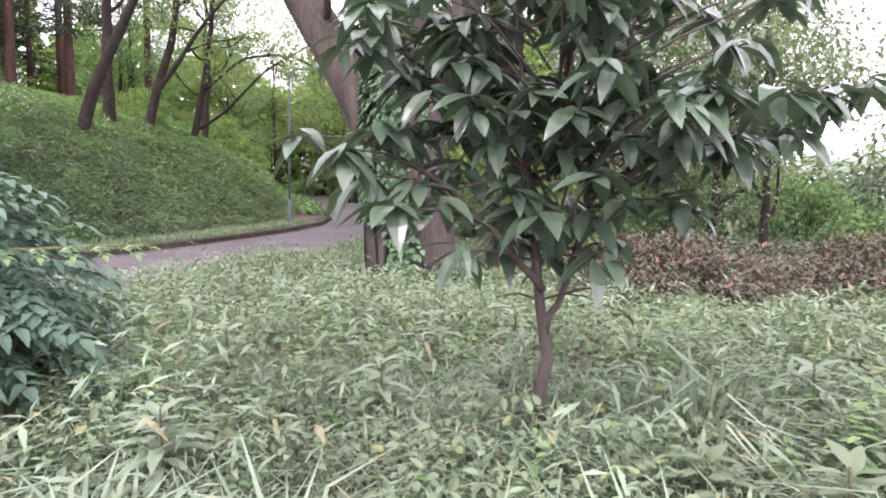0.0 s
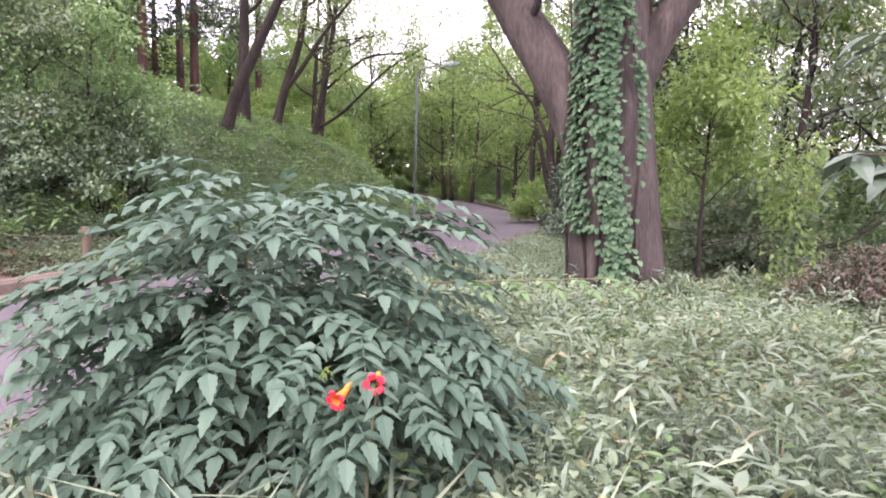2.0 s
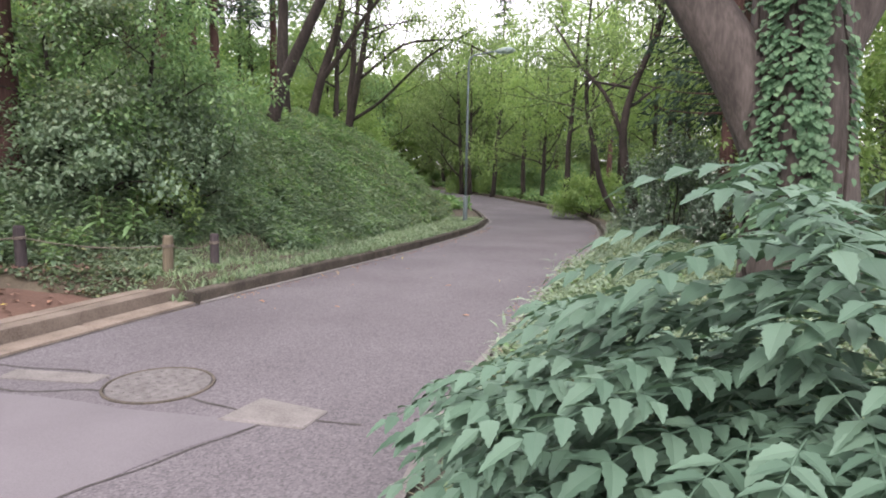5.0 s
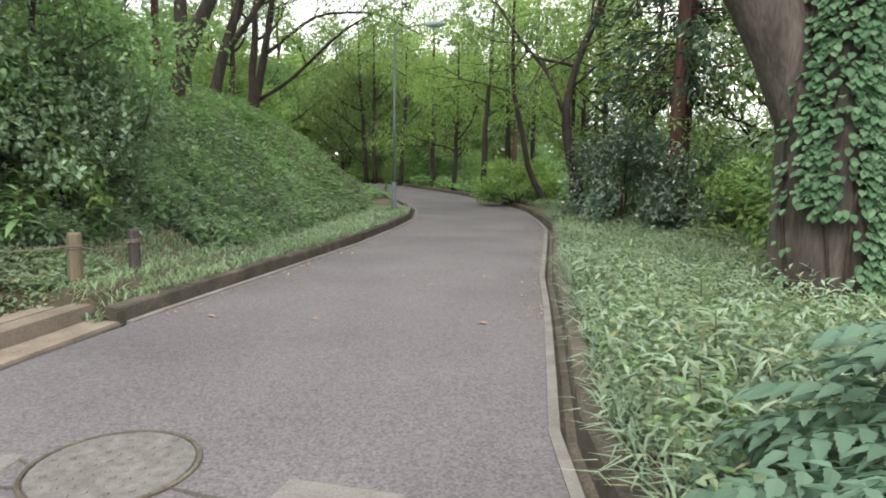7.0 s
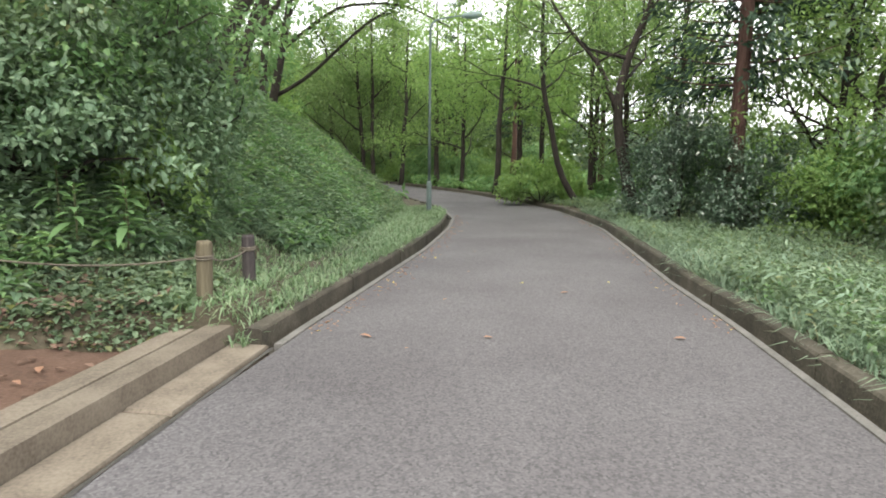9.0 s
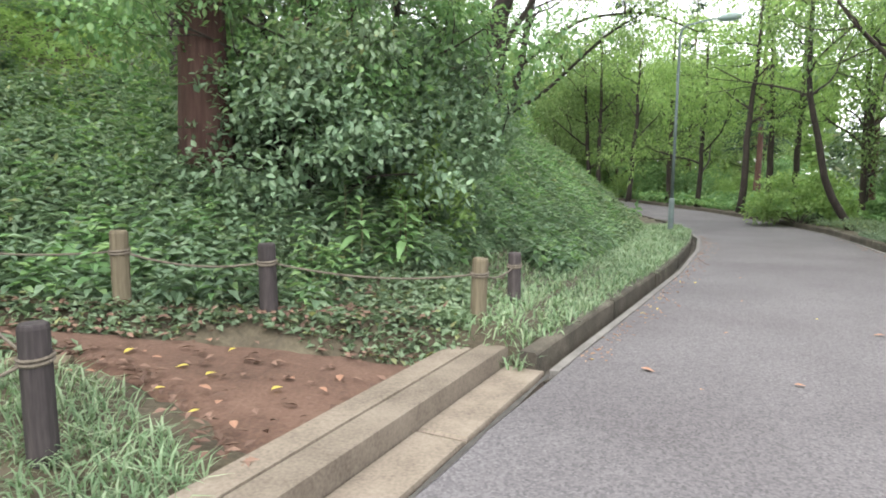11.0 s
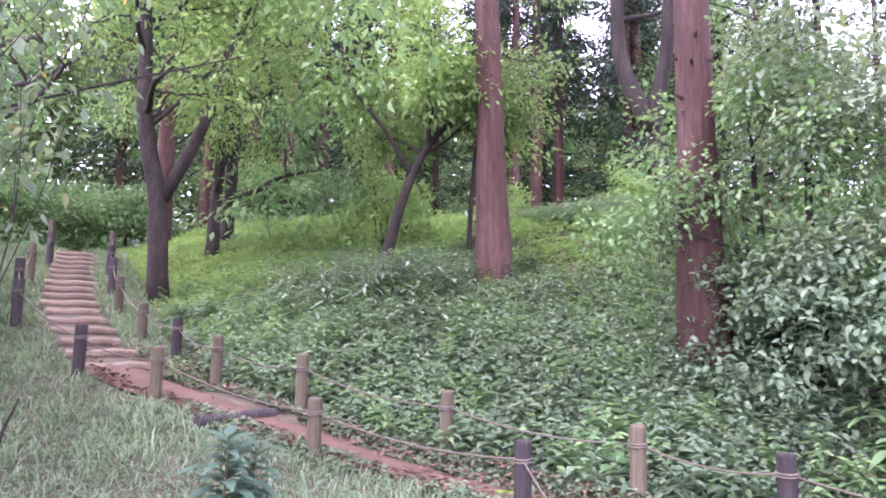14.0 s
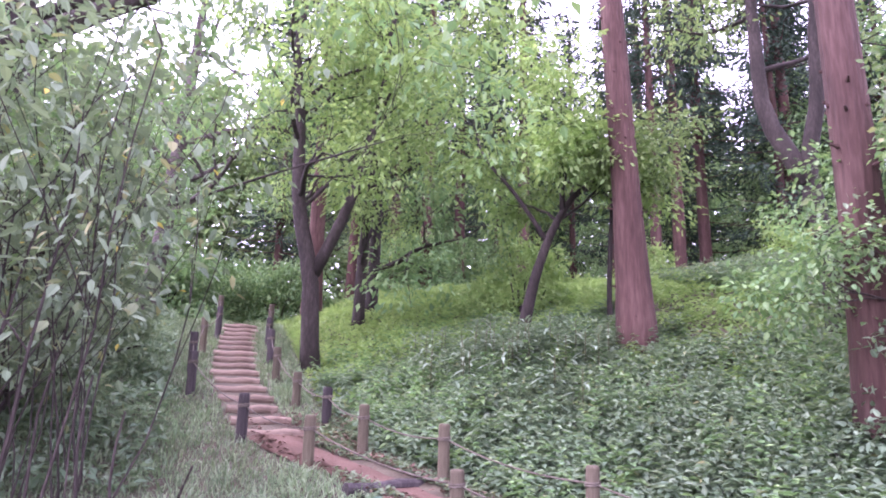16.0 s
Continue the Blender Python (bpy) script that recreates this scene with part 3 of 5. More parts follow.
def post(x, y, h, r, mat, label, tilt=(0, 0)):
    z = float(height(x, y)) - 0.02
    ob = thing("fence_post", (x, y, z), label, "post", "posts along the footpath")
    b = Buf()
    zz = np.array([-0.15, 0.1, 0.25, h * 0.72, h - 0.02, h - 0.006, h])
    rr = np.array([1.0, 1.0, 0.985, 0.98, 0.97, 0.9, 0.8]) * r
    c = np.c_[tilt[0] * zz, tilt[1] * zz, zz]
    b.tube(c, rr, 14)
    part("body", b, M[mat], ob, smooth=False)
    band = Buf()
    for k in (0, 1):
        th = np.linspace(0, 2 * np.pi, 15)
        zb = h * 0.74 + 0.018 * k
        band.tube(np.c_[tilt[0] * zb + 1.04 * r * np.cos(th), tilt[1] * zb + 1.04 * r * np.sin(th), zb + 0.006 * np.sin(th)], np.full(15, 0.008), 5, False)
    part("rope_band", band, M["rope"], ob, "brown rope wound round the post")
    return np.array([x + tilt[0] * h * 0.76, y + tilt[1] * h * 0.76, z + h * 0.76])


TAN, DARK = "pale weathered round wooden post in the grass", "dark brown round wooden post beside the footpath"
far_line = [post(-7.07, 8.66, 0.44, 0.055, "dark_wood", DARK), post(-7.18, 7.84, 0.46, 0.058, "tan_wood", TAN, (0.03, 0)), post(-8.38, 7.11, 0.5, 0.058, "dark_wood", DARK, (-0.03, 0.02)),
            post(-9.2, 6.76, 0.53, 0.056, "tan_wood", TAN), post(-10.66, 6.22, 0.54, 0.056, "tan_wood", TAN, (0.02, 0)), post(-11.95, 5.52, 0.54, 0.056, "tan_wood", TAN),
            post(-12.78, 4.99, 0.53, 0.056, "tan_wood", TAN), post(-13.7, 4.82, 0.46, 0.056, "dark_wood", DARK), post(-14.4, 4.6, 0.45, 0.055, "tan_wood", TAN),
            post(-15.6, 4.52, 0.5, 0.055, "tan_wood", TAN), post(-16.7, 4.58, 0.55, 0.055, "dark_wood", DARK), post(-17.9, 4.7, 0.55, 0.055, "dark_wood", DARK), post(-19.2, 4.9, 0.6, 0.055, "tan_wood", TAN)]
near_line = [post(-8.5, 4.66, 0.5, 0.064, "tan_wood", "thick weathered brown post with rope wound round it"), post(-8.3, 5.36, 0.56, 0.058, "dark_wood", DARK, (-0.01, 0)),
             post(-9.53, 6.02, 0.5, 0.058, "dark_wood", DARK), post(-11.03, 5.24, 0.46, 0.058, "tan_wood", TAN), post(-12.55, 4.4, 0.5, 0.056, "tan_wood", TAN), post(-13.25, 3.86, 0.5, 0.056, "dark_wood", DARK),
             post(-14.9, 3.4, 0.55, 0.056, "dark_wood", DARK), post(-15.9, 3.42, 0.6, 0.056, "dark_wood", DARK), post(-17.2, 3.6, 0.6, 0.055, "tan_wood", TAN), post(-18.5, 3.9, 0.6, 0.055, "dark_wood", DARK), post(-20.0, 4.0, 0.6, 0.055, "tan_wood", TAN)]
for line in (far_line, near_line):
    for a, b in zip(line[:-1], line[1:]):
        u = np.linspace(0, 1, 14)[:, None]
        p = a * (1 - u) + b * u - np.array([0, 0, 1]) * (0.05 + 0.012 * np.linalg.norm(b - a)) * 4 * u * (1 - u)
        rp = Buf()
        rp.tube(p, np.full(14, 0.007), 6)
        tagged(new("rope", rp.mesh("rope", M["rope"], True)), "thin brown rope slung between the fence posts", "rope", "ropes along the footpath")


def log(x, y, length, r, angle, label, mat="log_wood", dz=0.0):
    z = float(np.interp(x, PATH_X, PATH_Z)) + 0.015 + dz
    ob = thing("log_step", (x, y, z), label, "log", "log steps of the footpath")
    b = Buf()
    u = np.linspace(-0.5, 0.5, 7)
    b.tube(np.c_[np.zeros(7), u * length, 0.01 * np.sin(u * 9)], r * (1 + 0.05 * np.sin(u * 17)), 12)
    part("log", b, M[mat], ob)
    ob.rotation_euler = (0, 0, radians(angle))
    return ob


for k in range(16):
    x = -13.4 - 0.42 * k
    y = float(np.interp(-x, -pc[:, 0], pc[:, 1]))
    log(x, y, 0.62 + 0.05 * math.sin(k * 2.3), 0.055, 3 * math.sin(k * 1.7), "weathered grey-brown log laid across the footpath as a step")
log(-11.9, 4.95, 0.8, 0.06, 16, "dark grey log lying across the dirt footpath", "dark_wood", 0.02)
log(-9.15, 5.98, 0.5, 0.05, -62, "short mossy log beside the dirt footpath", "tan_wood", -0.02)

b = Buf()
b.box([(-10.0, 5.92), (-9.9, 5.98), (-9.76, 6.26), (-9.86, 6.22)], [0.2, 0.2, 0.2, 0.2], [0.42, 0.41, 0.4, 0.41], 0.015)
tagged(new("mossy_board", b.mesh("mossy_board", M["moss"])), "short board overgrown with bright yellow-green moss beside the footpath", "board")

lamp = thing("street_lamp", (-5.32, 18.56, float(height(-5.32, 18.56)) - 0.05), "slim grey-green steel street lamp with one curved arm", "street lamp")
b = Buf()
b.tube([(0, 0, -0.2), (0, 0, 0.72), (0, 0, 0.74), (0, 0, 0.76)], [0.062, 0.062, 0.058, 0.042], 14)
part("base_sleeve", b, M["steel"], lamp, "thicker blue-grey steel sleeve")
b = Buf()
b.tube([(0, 0, 0.7), (0, 0, 2.5), (0, 0, 4.2), (0.03, 0, 4.33), (0.12, 0, 4.42), (0.5, 0, 4.5), (0.8, 0, 4.54)], [0.036, 0.033, 0.028, 0.026, 0.023, 0.02, 0.019], 12)
part("pole", b, M["steel"], lamp, smooth=True)
b = Buf()
b.tube([(0.72, 0, 4.53), (0.78, 0, 4.53), (0.9, 0, 4.54), (1.05, 0, 4.55), (1.16, 0, 4.555), (1.2, 0, 4.56)], [0.03, 0.06, 0.085, 0.09, 0.06, 0.01], 12)
head = part("head", b, M["lens"], lamp, "pale green-grey lamp head", True)

# ---- plants ----


def grow(buf, tips, p, d, length, r, depth, kids=3, wander=0.16, lift=0.06, spread=0.75, segs=6):
    """A limb that tapers, wanders and branches; the twigs' ends go to tips."""
    n = 7
    pts, rad = [np.array(p, float)], [r]
    d = np.array(d, float) / np.linalg.norm(d)
    for k in range(n - 1):
        d = d + rng.normal(size=3) * wander + [0, 0, lift]
        d /= np.linalg.norm(d)
        pts.append(pts[-1] + d * length / (n - 1))
        rad.append(r * (1 - 0.62 * (k + 1) / (n - 1)))
    buf.tube(pts, rad, segs if depth else 4, False)
    if depth == 0:
        tips += [(q, d) for q in pts[2:]]
        return
    for k in range(kids):
        u = 0.4 + 0.6 * (k + 1) / kids
        i = min(n - 1, int(u * (n - 1)))
        side = np.cross(d, rng.normal(size=3))
        side /= np.linalg.norm(side) + 1e-9
        grow(buf, tips, pts[i], d * (1 - spread * 0.5) + side * spread, length * rng.uniform(0.5, 0.72), max(rad[i] * 0.7, 0.004), depth - 1, kids, wander, lift, spread, max(segs - 1, 4))


def leaf_cloud(buf, tips, per, size, cluster, flat=0.6, aspect=0.5, lobes=False):
    """Leaves in flat sprays round the twigs' ends."""
    c = np.array([t[0] for t in tips])
    c = np.repeat(c, per, 0)
    p = c + unit(len(c), flat) * (rng.random((len(c), 1)) ** 0.5) * cluster
    ax = (p - c) + unit(len(c)) * cluster * 0.5 - [0, 0, cluster * 0.3]
    up = unit(len(c)) * 0.55 + [0, 0, 1]
    ln = size * rng.uniform(0.65, 1.25, len(c))
    buf.leaves(p, ax, up, ln, ln * aspect * rng.uniform(0.8, 1.2, len(c)), lobes=lobes)


def tree(name, base, label, h=7.0, r=0.12, lean=(0.0, 0.0), start=0.45, limbs=6, limb_len=2.2, bark="dark_bark", leaf="crown", size=0.1, per=20, cluster=0.5,
         depth=2, kids=3, wobble=0.05, lift=0.05, bends=(), stems=(), aspect=0.5, category="tree", group="", sink=0.1, flare=1.25, tropism=0.5, lobes=False):
    """A broadleaf tree: trunk with limbs, and a crown of separate leaves. bends: (across, along, up) places the trunk goes through;
    stems: great limbs, each (places, thickness)."""
    x, y = base
    ob = thing(name, (x, y, float(height(x, y)) - sink), label, category, group)
    tips = []
    n = 16
    u = np.linspace(0, 1, n)
    if bends:
        way = np.array([(0, 0, 0), *bends], float)
        g = np.r_[0, np.cumsum(np.linalg.norm(np.diff(way, axis=0), axis=1))]
        tr = np.stack([np.interp(u * g[-1], g, way[:, k]) for k in range(3)], 1)
        tr[1:-1] = (tr[:-2] + 2 * tr[1:-1] + tr[2:]) / 4
    else:
        top = h * 0.85
        bend = np.cumsum(rng.normal(size=(n, 2)) * wobble * r * 4, 0)
        bend -= bend[0]
        tr = np.c_[lean[0] * u * top + bend[:, 0], lean[1] * u * top + bend[:, 1], u * top]
    rad = r * np.where(u < 0.06, flare, 1 - 0.72 * u)
    wood = Buf()
    wood.tube(tr, rad, 14)
    part("trunk", wood, M[bark], ob, smooth=True)
    for way, th in stems:
        way = np.array(way, float)
        g = np.r_[0, np.cumsum(np.linalg.norm(np.diff(way, axis=0), axis=1))]
        v = np.linspace(0, g[-1], 12)
        p = np.stack([np.interp(v, g, way[:, k]) for k in range(3)], 1)
        p[1:-1] = (p[:-2] + 2 * p[1:-1] + p[2:]) / 4
        wood = Buf()
        rr = np.linspace(th, th * 0.3, 12)
        wood.tube(p, rr, 10)
        for i in (4, 6, 7, 9, 10, 11):
            a = rng.uniform(0, 6.28)
            grow(wood, tips, p[i], (math.cos(a), math.sin(a), 0.35), limb_len * rng.uniform(0.5, 0.9), min(rr[i] * 0.5, 0.06), max(depth - 1, 0), kids + 1, 0.16, lift)
        part("limb", wood, M[bark], ob, smooth=True)
    for k in range(limbs):
        v = start + (1 - start) * (k + rng.random()) / limbs
        i = min(n - 1, int(v * (n - 1)))
        a = k * 2.4 + rng.random()
        wood = Buf()
        grow(wood, tips, tr[i], (math.cos(a), math.sin(a), tropism), limb_len * rng.uniform(0.7, 1.2) * (1.15 - 0.5 * v), rad[i] * 0.5, depth, kids, 0.16, lift)
        part("limb", wood, M[bark], ob, smooth=True)
    if per:
        lv = Buf()
        leaf_cloud(lv, tips, per, size, cluster, aspect=aspect, lobes=lobes)
        part("crown", lv, L[leaf], ob, kind="stuff")
    return ob


def cedar(base, h=17.0, r=0.19, lean=(0, 0), bare=7.5, per=26, label="tall conifer with a straight reddish-brown knotty trunk", group="conifers on the bank"):
    x, y = base
    ob = thing("conifer", (x, y, float(height(x, y)) - 0.12), label, "tree", group)
    wood, lv, stub = Buf(), Buf(), Buf()
    n = 18
    u = np.linspace(0, 1, n)
    c = np.c_[lean[0] * u * h + 0.05 * np.sin(u * 5), lean[1] * u * h, u * h]
    wood.tube(c, r * np.where(u < 0.03, 1.35, np.where(u < 0.08, 1.08, 1 - 0.85 * u)), 16)
    for k in range(60):                                   # knots and dead stubs
        z = rng.uniform(0.4, min(bare, 9))
        a = rng.uniform(0, 6.28)
        rr = r * (1 - 0.85 * z / h)
        q = np.array([lean[0] * z + 0.05 * math.sin(z / h * 5), lean[1] * z, z])
        dd = np.array([math.cos(a), math.sin(a), 0.15])
        stub.tube([q + dd * rr * 0.8, q + dd * (rr + 0.015), q + dd * (rr + 0.02 + 0.06 * (rng.random() > 0.88))], [0.022, 0.018, 0.008], 5)
    z = bare
    while z < h - 0.4:
        for a in rng.uniform(0, 6.28, 3):
            ln = (0.35 + 1.9 * (1 - (z - bare) / (h - bare))) * rng.uniform(0.6, 1.1)
            p0 = np.array([lean[0] * z, lean[1] * z, z])
            d = np.array([math.cos(a), math.sin(a), -0.12])
            t = np.linspace(0, 1, 5)[:, None]
            br = p0 + d * ln * t + np.array([0, 0, 0.18]) * ln * t * t
            stub.tube(br, np.linspace(0.025, 0.006, 5), 4, False)
            s = rng.random(per)
            p = p0 + d * ln * (0.2 + 0.85 * s[:, None]) + unit(per, 0.5) * 0.22
            lv.leaves(p, d + unit(per) * 0.7 - [0, 0, 0.35], unit(per) + [0, 0, 0.8], 0.26 * rng.uniform(0.6, 1.2, per), 0.065, 0.3, 0.25)
        z += 0.42
    part("trunk", wood, M["cedar_bark"], ob, smooth=False)
    part("branchwork", stub, M["cedar_bark"], ob, "knots, dead stubs and thin branches", kind="stuff")
    part("crown", lv, L["conifer"], ob, "dark drooping needle sprays", kind="stuff")
    return ob


def shrub(base, label, rx, ry, h, leaf="bank", n=6000, size=0.08, stems=9, aspect=0.55, name="shrub", clumps=60, group="", lobes=False, bark="dark_bark", low=0.1, puff=0.3):
    """A bush of many stems, leafy in uneven clumps with gaps."""
    x, y = base
    ob = thing(name, (x, y, float(height(x, y)) - 0.05), label, "shrub", group)
    wood, lv = Buf(), Buf()
    cl = unit(clumps)
    cl[:, 2] = np.abs(cl[:, 2])
    rad = rng.uniform(0.55, 1.0, clumps)[:, None]
    cen = cl * rad * [rx, ry, h * 0.92] + [0, 0, low * h]
    cen[:, 2] = np.clip(cen[:, 2], 0.12, None)
    for k in range(stems):
        e = cen[k % clumps]
        t = np.linspace(0, 1, 7)[:, None]
        p = e * t + np.array([0, 0, 0.25]) * h * (t * (1 - t)) + rng.normal(size=(7, 3)) * 0.03
        p[0] = rng.normal(size=3) * [0.08, 0.08, 0] + [0, 0, -0.1]
        wood = Buf()
        wood.tube(p, np.linspace(0.024, 0.006, 7) * (0.6 + 0.5 * h / 2), 5, False)
        part("stem", wood, M[bark], ob)
    k = rng.integers(0, clumps, n)
    p = cen[k] + unit(n, 0.7) * (rng.random((n, 1)) ** 0.45) * puff * np.array([rx, ry, h * 0.6])
    p[:, 2] = np.clip(p[:, 2], 0.03, None)
    out = p / [rx, ry, h]
    ax = out * 0.6 + unit(n) * 0.8 - [0, 0, 0.25]
    ln = size * rng.uniform(0.6, 1.3, n)
    lv.leaves(p, ax, unit(n) * 0.4 + [0, 0, 1] + out * 0.4, ln, ln * aspect, lobes=lobes)
    part("foliage", lv, L[leaf], ob, kind="stuff")
    return ob


def cover(name, label, leaf, x0, x1, y0, y1, n, size, tall, where, aspect=0.5, category="ground cover", levels=0.5, lobes=False, clump=1.0):
    """A carpet of leaves over part of the ground, in uneven height."""
    x, y = rng.uniform(x0, x1, n), rng.uniform(y0, y1, n)
    ok = where(x, y)
    x, y = x[ok], y[ok]
    m = len(x)
    z = height(x, y)
    tone = patchy(x, y, clump)
    s = np.abs(toe(x, y)[0])
    hgt = np.where(x < -4.4, np.clip(0.3 + 0.5 * s, 0, 1), 1.0) * tall * (0.25 + 1.1 * tone)
    v = rng.random(m) ** levels
    p = np.c_[x, y, z + hgt * v]
    ax = unit(m, 0.5) + [0, 0, 0.15]
    ln = size * rng.uniform(0.55, 1.3, m)
    b = Buf()
    b.leaves(p, ax, unit(m) * 0.45 + [0, 0, 1], ln, ln * aspect * rng.uniform(0.8, 1.2, m), droop=0.2, lobes=lobes)
    return tagged(new(name, b.mesh(name, L[leaf])), label, category, kind="stuff")


def herbs(name, label, leaf, x0, x1, y0, y1, n, tall, size, where, per=9, aspect=0.5, category="ground cover", clump=1.0, lobes=True):
    """Leafy herbs: each a stem's worth of leaves standing round it in tiers."""
    x, y = rng.uniform(x0, x1, n), rng.uniform(y0, y1, n)
    ok = where(x, y) & (patchy(x, y, clump) + 0.25 * rng.random(n) > 0.45)
    x, y = x[ok], y[ok]
    m = len(x)
    hgt = tall * (0.35 + 0.9 * patchy(x + 3.0, y, clump * 1.7)) * rng.uniform(0.6, 1.25, m)
    foot = np.repeat(np.c_[x, y, height(x, y)], per, 0)
    v = np.tile(np.linspace(0.35, 1.0, per), m)
    a = np.tile(np.arange(per) * 2.4, m) + np.repeat(rng.uniform(0, 6.28, m), per)
    slant = np.repeat(rng.normal(size=(m, 2)) * 0.18, per, 0)
    p = foot + np.c_[slant * (hgt.repeat(per) * v)[:, None], hgt.repeat(per) * v]
    ax = np.c_[np.cos(a), np.sin(a), -0.15 + 0.5 * v ** 3] + rng.normal(size=(m * per, 3)) * 0.12
    ln = size * np.repeat(rng.uniform(0.7, 1.3, m), per) * (1.2 - 0.55 * v) * rng.uniform(0.85, 1.15, m * per)
    b = Buf()
    b.leaves(p, ax, rng.normal(size=(m * per, 3)) * 0.2 + [0, 0, 1], ln, ln * aspect, droop=0.25, lobes=lobes)
    return tagged(new(name, b.mesh(name, L[leaf])), label, category, kind="stuff")


def grass(name, label, leaf, x0, x1, y0, y1, n, length, width, where, lean=0.6, bend=0.5, category="grass"):
    x, y = rng.uniform(x0, x1, n), rng.uniform(y0, y1, n)
    ok = where(x, y)
    x, y = x[ok], y[ok]
    m = len(x)
    p = np.c_[x, y, height(x, y) - 0.02]
    ax = np.c_[rng.normal(size=(m, 2)) * lean, np.ones(m)]
    b = Buf()
    b.blades(p, ax, length * rng.uniform(0.5, 1.25, m) * (0.6 + 0.8 * patchy(x, y, 1.3)), width * rng.uniform(0.7, 1.3, m), bend * rng.uniform(0.5, 1.5, m))
    return tagged(new(name, b.mesh(name, L[leaf])), label, category, kind="stuff")


bank_side = lambda x, y: (toe(x, y)[0] > np.where((x > -8.1) & (y < 10.5), 0.75, 0.12)) & (path_dist(x, y) > 0.12) & (x < road_l(y) - 0.25)
low_bank = lambda x, y: bank_side(x, y) & (toe(x, y)[0] < 3.0 + 1.6 * patchy(x, y, 1.1) + np.where(y > 11, 9, 0))
verge_side = lambda x, y: in_verge(x, y) > 0.02
south_side = lambda x, y: (toe(x, y)[0] < 0) & (path_dist(x, y) > 0.03) & (x < road_l(y) - 0.5) & ((x < -7.68) | (y < 5.3) | (y > 7.7))


def leaf_blade(length, width, droop=0.25, fold=0.18, wave=0.0):
    """One large leaf along +x with a midrib fold, a drooping tip and thickness at the rib."""
    u = np.array([0.0, 0.12, 0.35, 0.6, 0.82, 1.0])
    w = np.array([0.02, 0.42, 1.0, 0.92, 0.5, 0.0]) * width / 2
    z = -droop * length * u ** 2
    v = []
    for a, b, c in zip(u, w, z):
        v += [(a * length, b, c + fold * b), (a * length, 0, c), (a * length, -b, c + fold * b + wave * math.sin(a * 9))]
    q = [(3 * i + k, 3 * i + k + 1, 3 * i + k + 4, 3 * i + k + 3) for i in range(5) for k in (0, 1)]
    return np.array(v), np.array(q)[:, ::-1]


def leaflet(buf, p, axis, up, length, width):
    """A toothed leaflet folded along its rib, its tip bent down."""
    axis = np.array(axis, float) / np.linalg.norm(axis)
    side = np.cross(axis, up)
    side /= np.linalg.norm(side)
    nor = np.cross(side, axis)
    u = np.array([0.0, 0.16, 0.27, 0.36, 0.48, 0.56, 0.69, 0.76, 0.88, 1.0])
    w = np.array([0.04, 0.72, 0.98, 0.78, 0.88, 0.62, 0.64, 0.38, 0.28, 0.0]) * width / 2
    v = []
    for a, c in zip(u, w):
        q = np.array(p) + axis * a * length - nor * 0.22 * length * a * a
        v += [q + side * c + nor * 0.22 * c, q, q - side * c + nor * 0.22 * c]
    buf.add(v, [(3 * i + k, 3 * i + k + 1, 3 * i + k + 4, 3 * i + k + 3) for i in range(9) for k in (0, 1)])


def sprig(pairs, length, size):
    """A feathered leaf: a thin rib with pairs of toothed leaflets and one at its end."""
    b = Buf()
    u = np.linspace(0, 1, 5)
    rib = np.c_[u * length, np.zeros(5), -0.3 * length * u ** 2]
    b.tube(rib, np.linspace(0.003, 0.0012, 5), 3, False)
    for k in range(pairs):
        a = 0.2 + 0.72 * k / (pairs - 1)
        p = np.array([a * length, 0, -0.3 * length * a * a])
        for s in (1, -1):
            ln = size * rng.uniform(0.85, 1.15)
            leaflet(b, p, (0.6, s, -0.2), (rng.normal() * 0.15, rng.normal() * 0.15, 1), ln, ln * 0.58)
    leaflet(b, rib[-1], (1, 0, -0.5), (0.2, 0, 1), size * 1.25, size * 0.7)
    return b


def placed(v, at, x, up):
    """Vertices turned so that +x lies along x and +z towards up, and moved."""
    x = np.array(x, float) / np.linalg.norm(x)
    y = np.cross(up, x)
    y /= np.linalg.norm(y) + 1e-9
    return np.asarray(v) @ np.array([x, y, np.cross(x, y)]) + at


def turn_to(at, x, up, s=1.0):
    x = np.array(x, float) / np.linalg.norm(x)
    y = np.cross(up, x)
    y /= np.linalg.norm(y) + 1e-9
    z = np.cross(x, y)
    m = Matrix.Identity(4)
    for i in range(3):
        m[i][0], m[i][1], m[i][2], m[i][3] = x[i] * s, y[i] * s, z[i] * s, at[i]
    return m


def leafy(ob, spots_, makers, material, name, limit, rest_name):
    """Leaves of a plant: those that stand first in spots_ as parts on shared meshes, the rest joined."""
    protos = [b.mesh(name, material) for b in makers]
    data = [(np.vstack(b.v), np.vstack(b.q)) for b in makers]
    rest = Buf()
    for k, (at, x, up, s) in enumerate(spots_):
        j = k % len(makers)
        if k < limit:
            o = new(name, protos[j])
            o.parent = ob
            o.matrix_local = turn_to(at, x, up, s)
        else:
            rest.add(placed(data[j][0] * s, at, x, up), data[j][1])
    if rest.n:
        part(rest_name, rest, material, ob, kind="stuff")


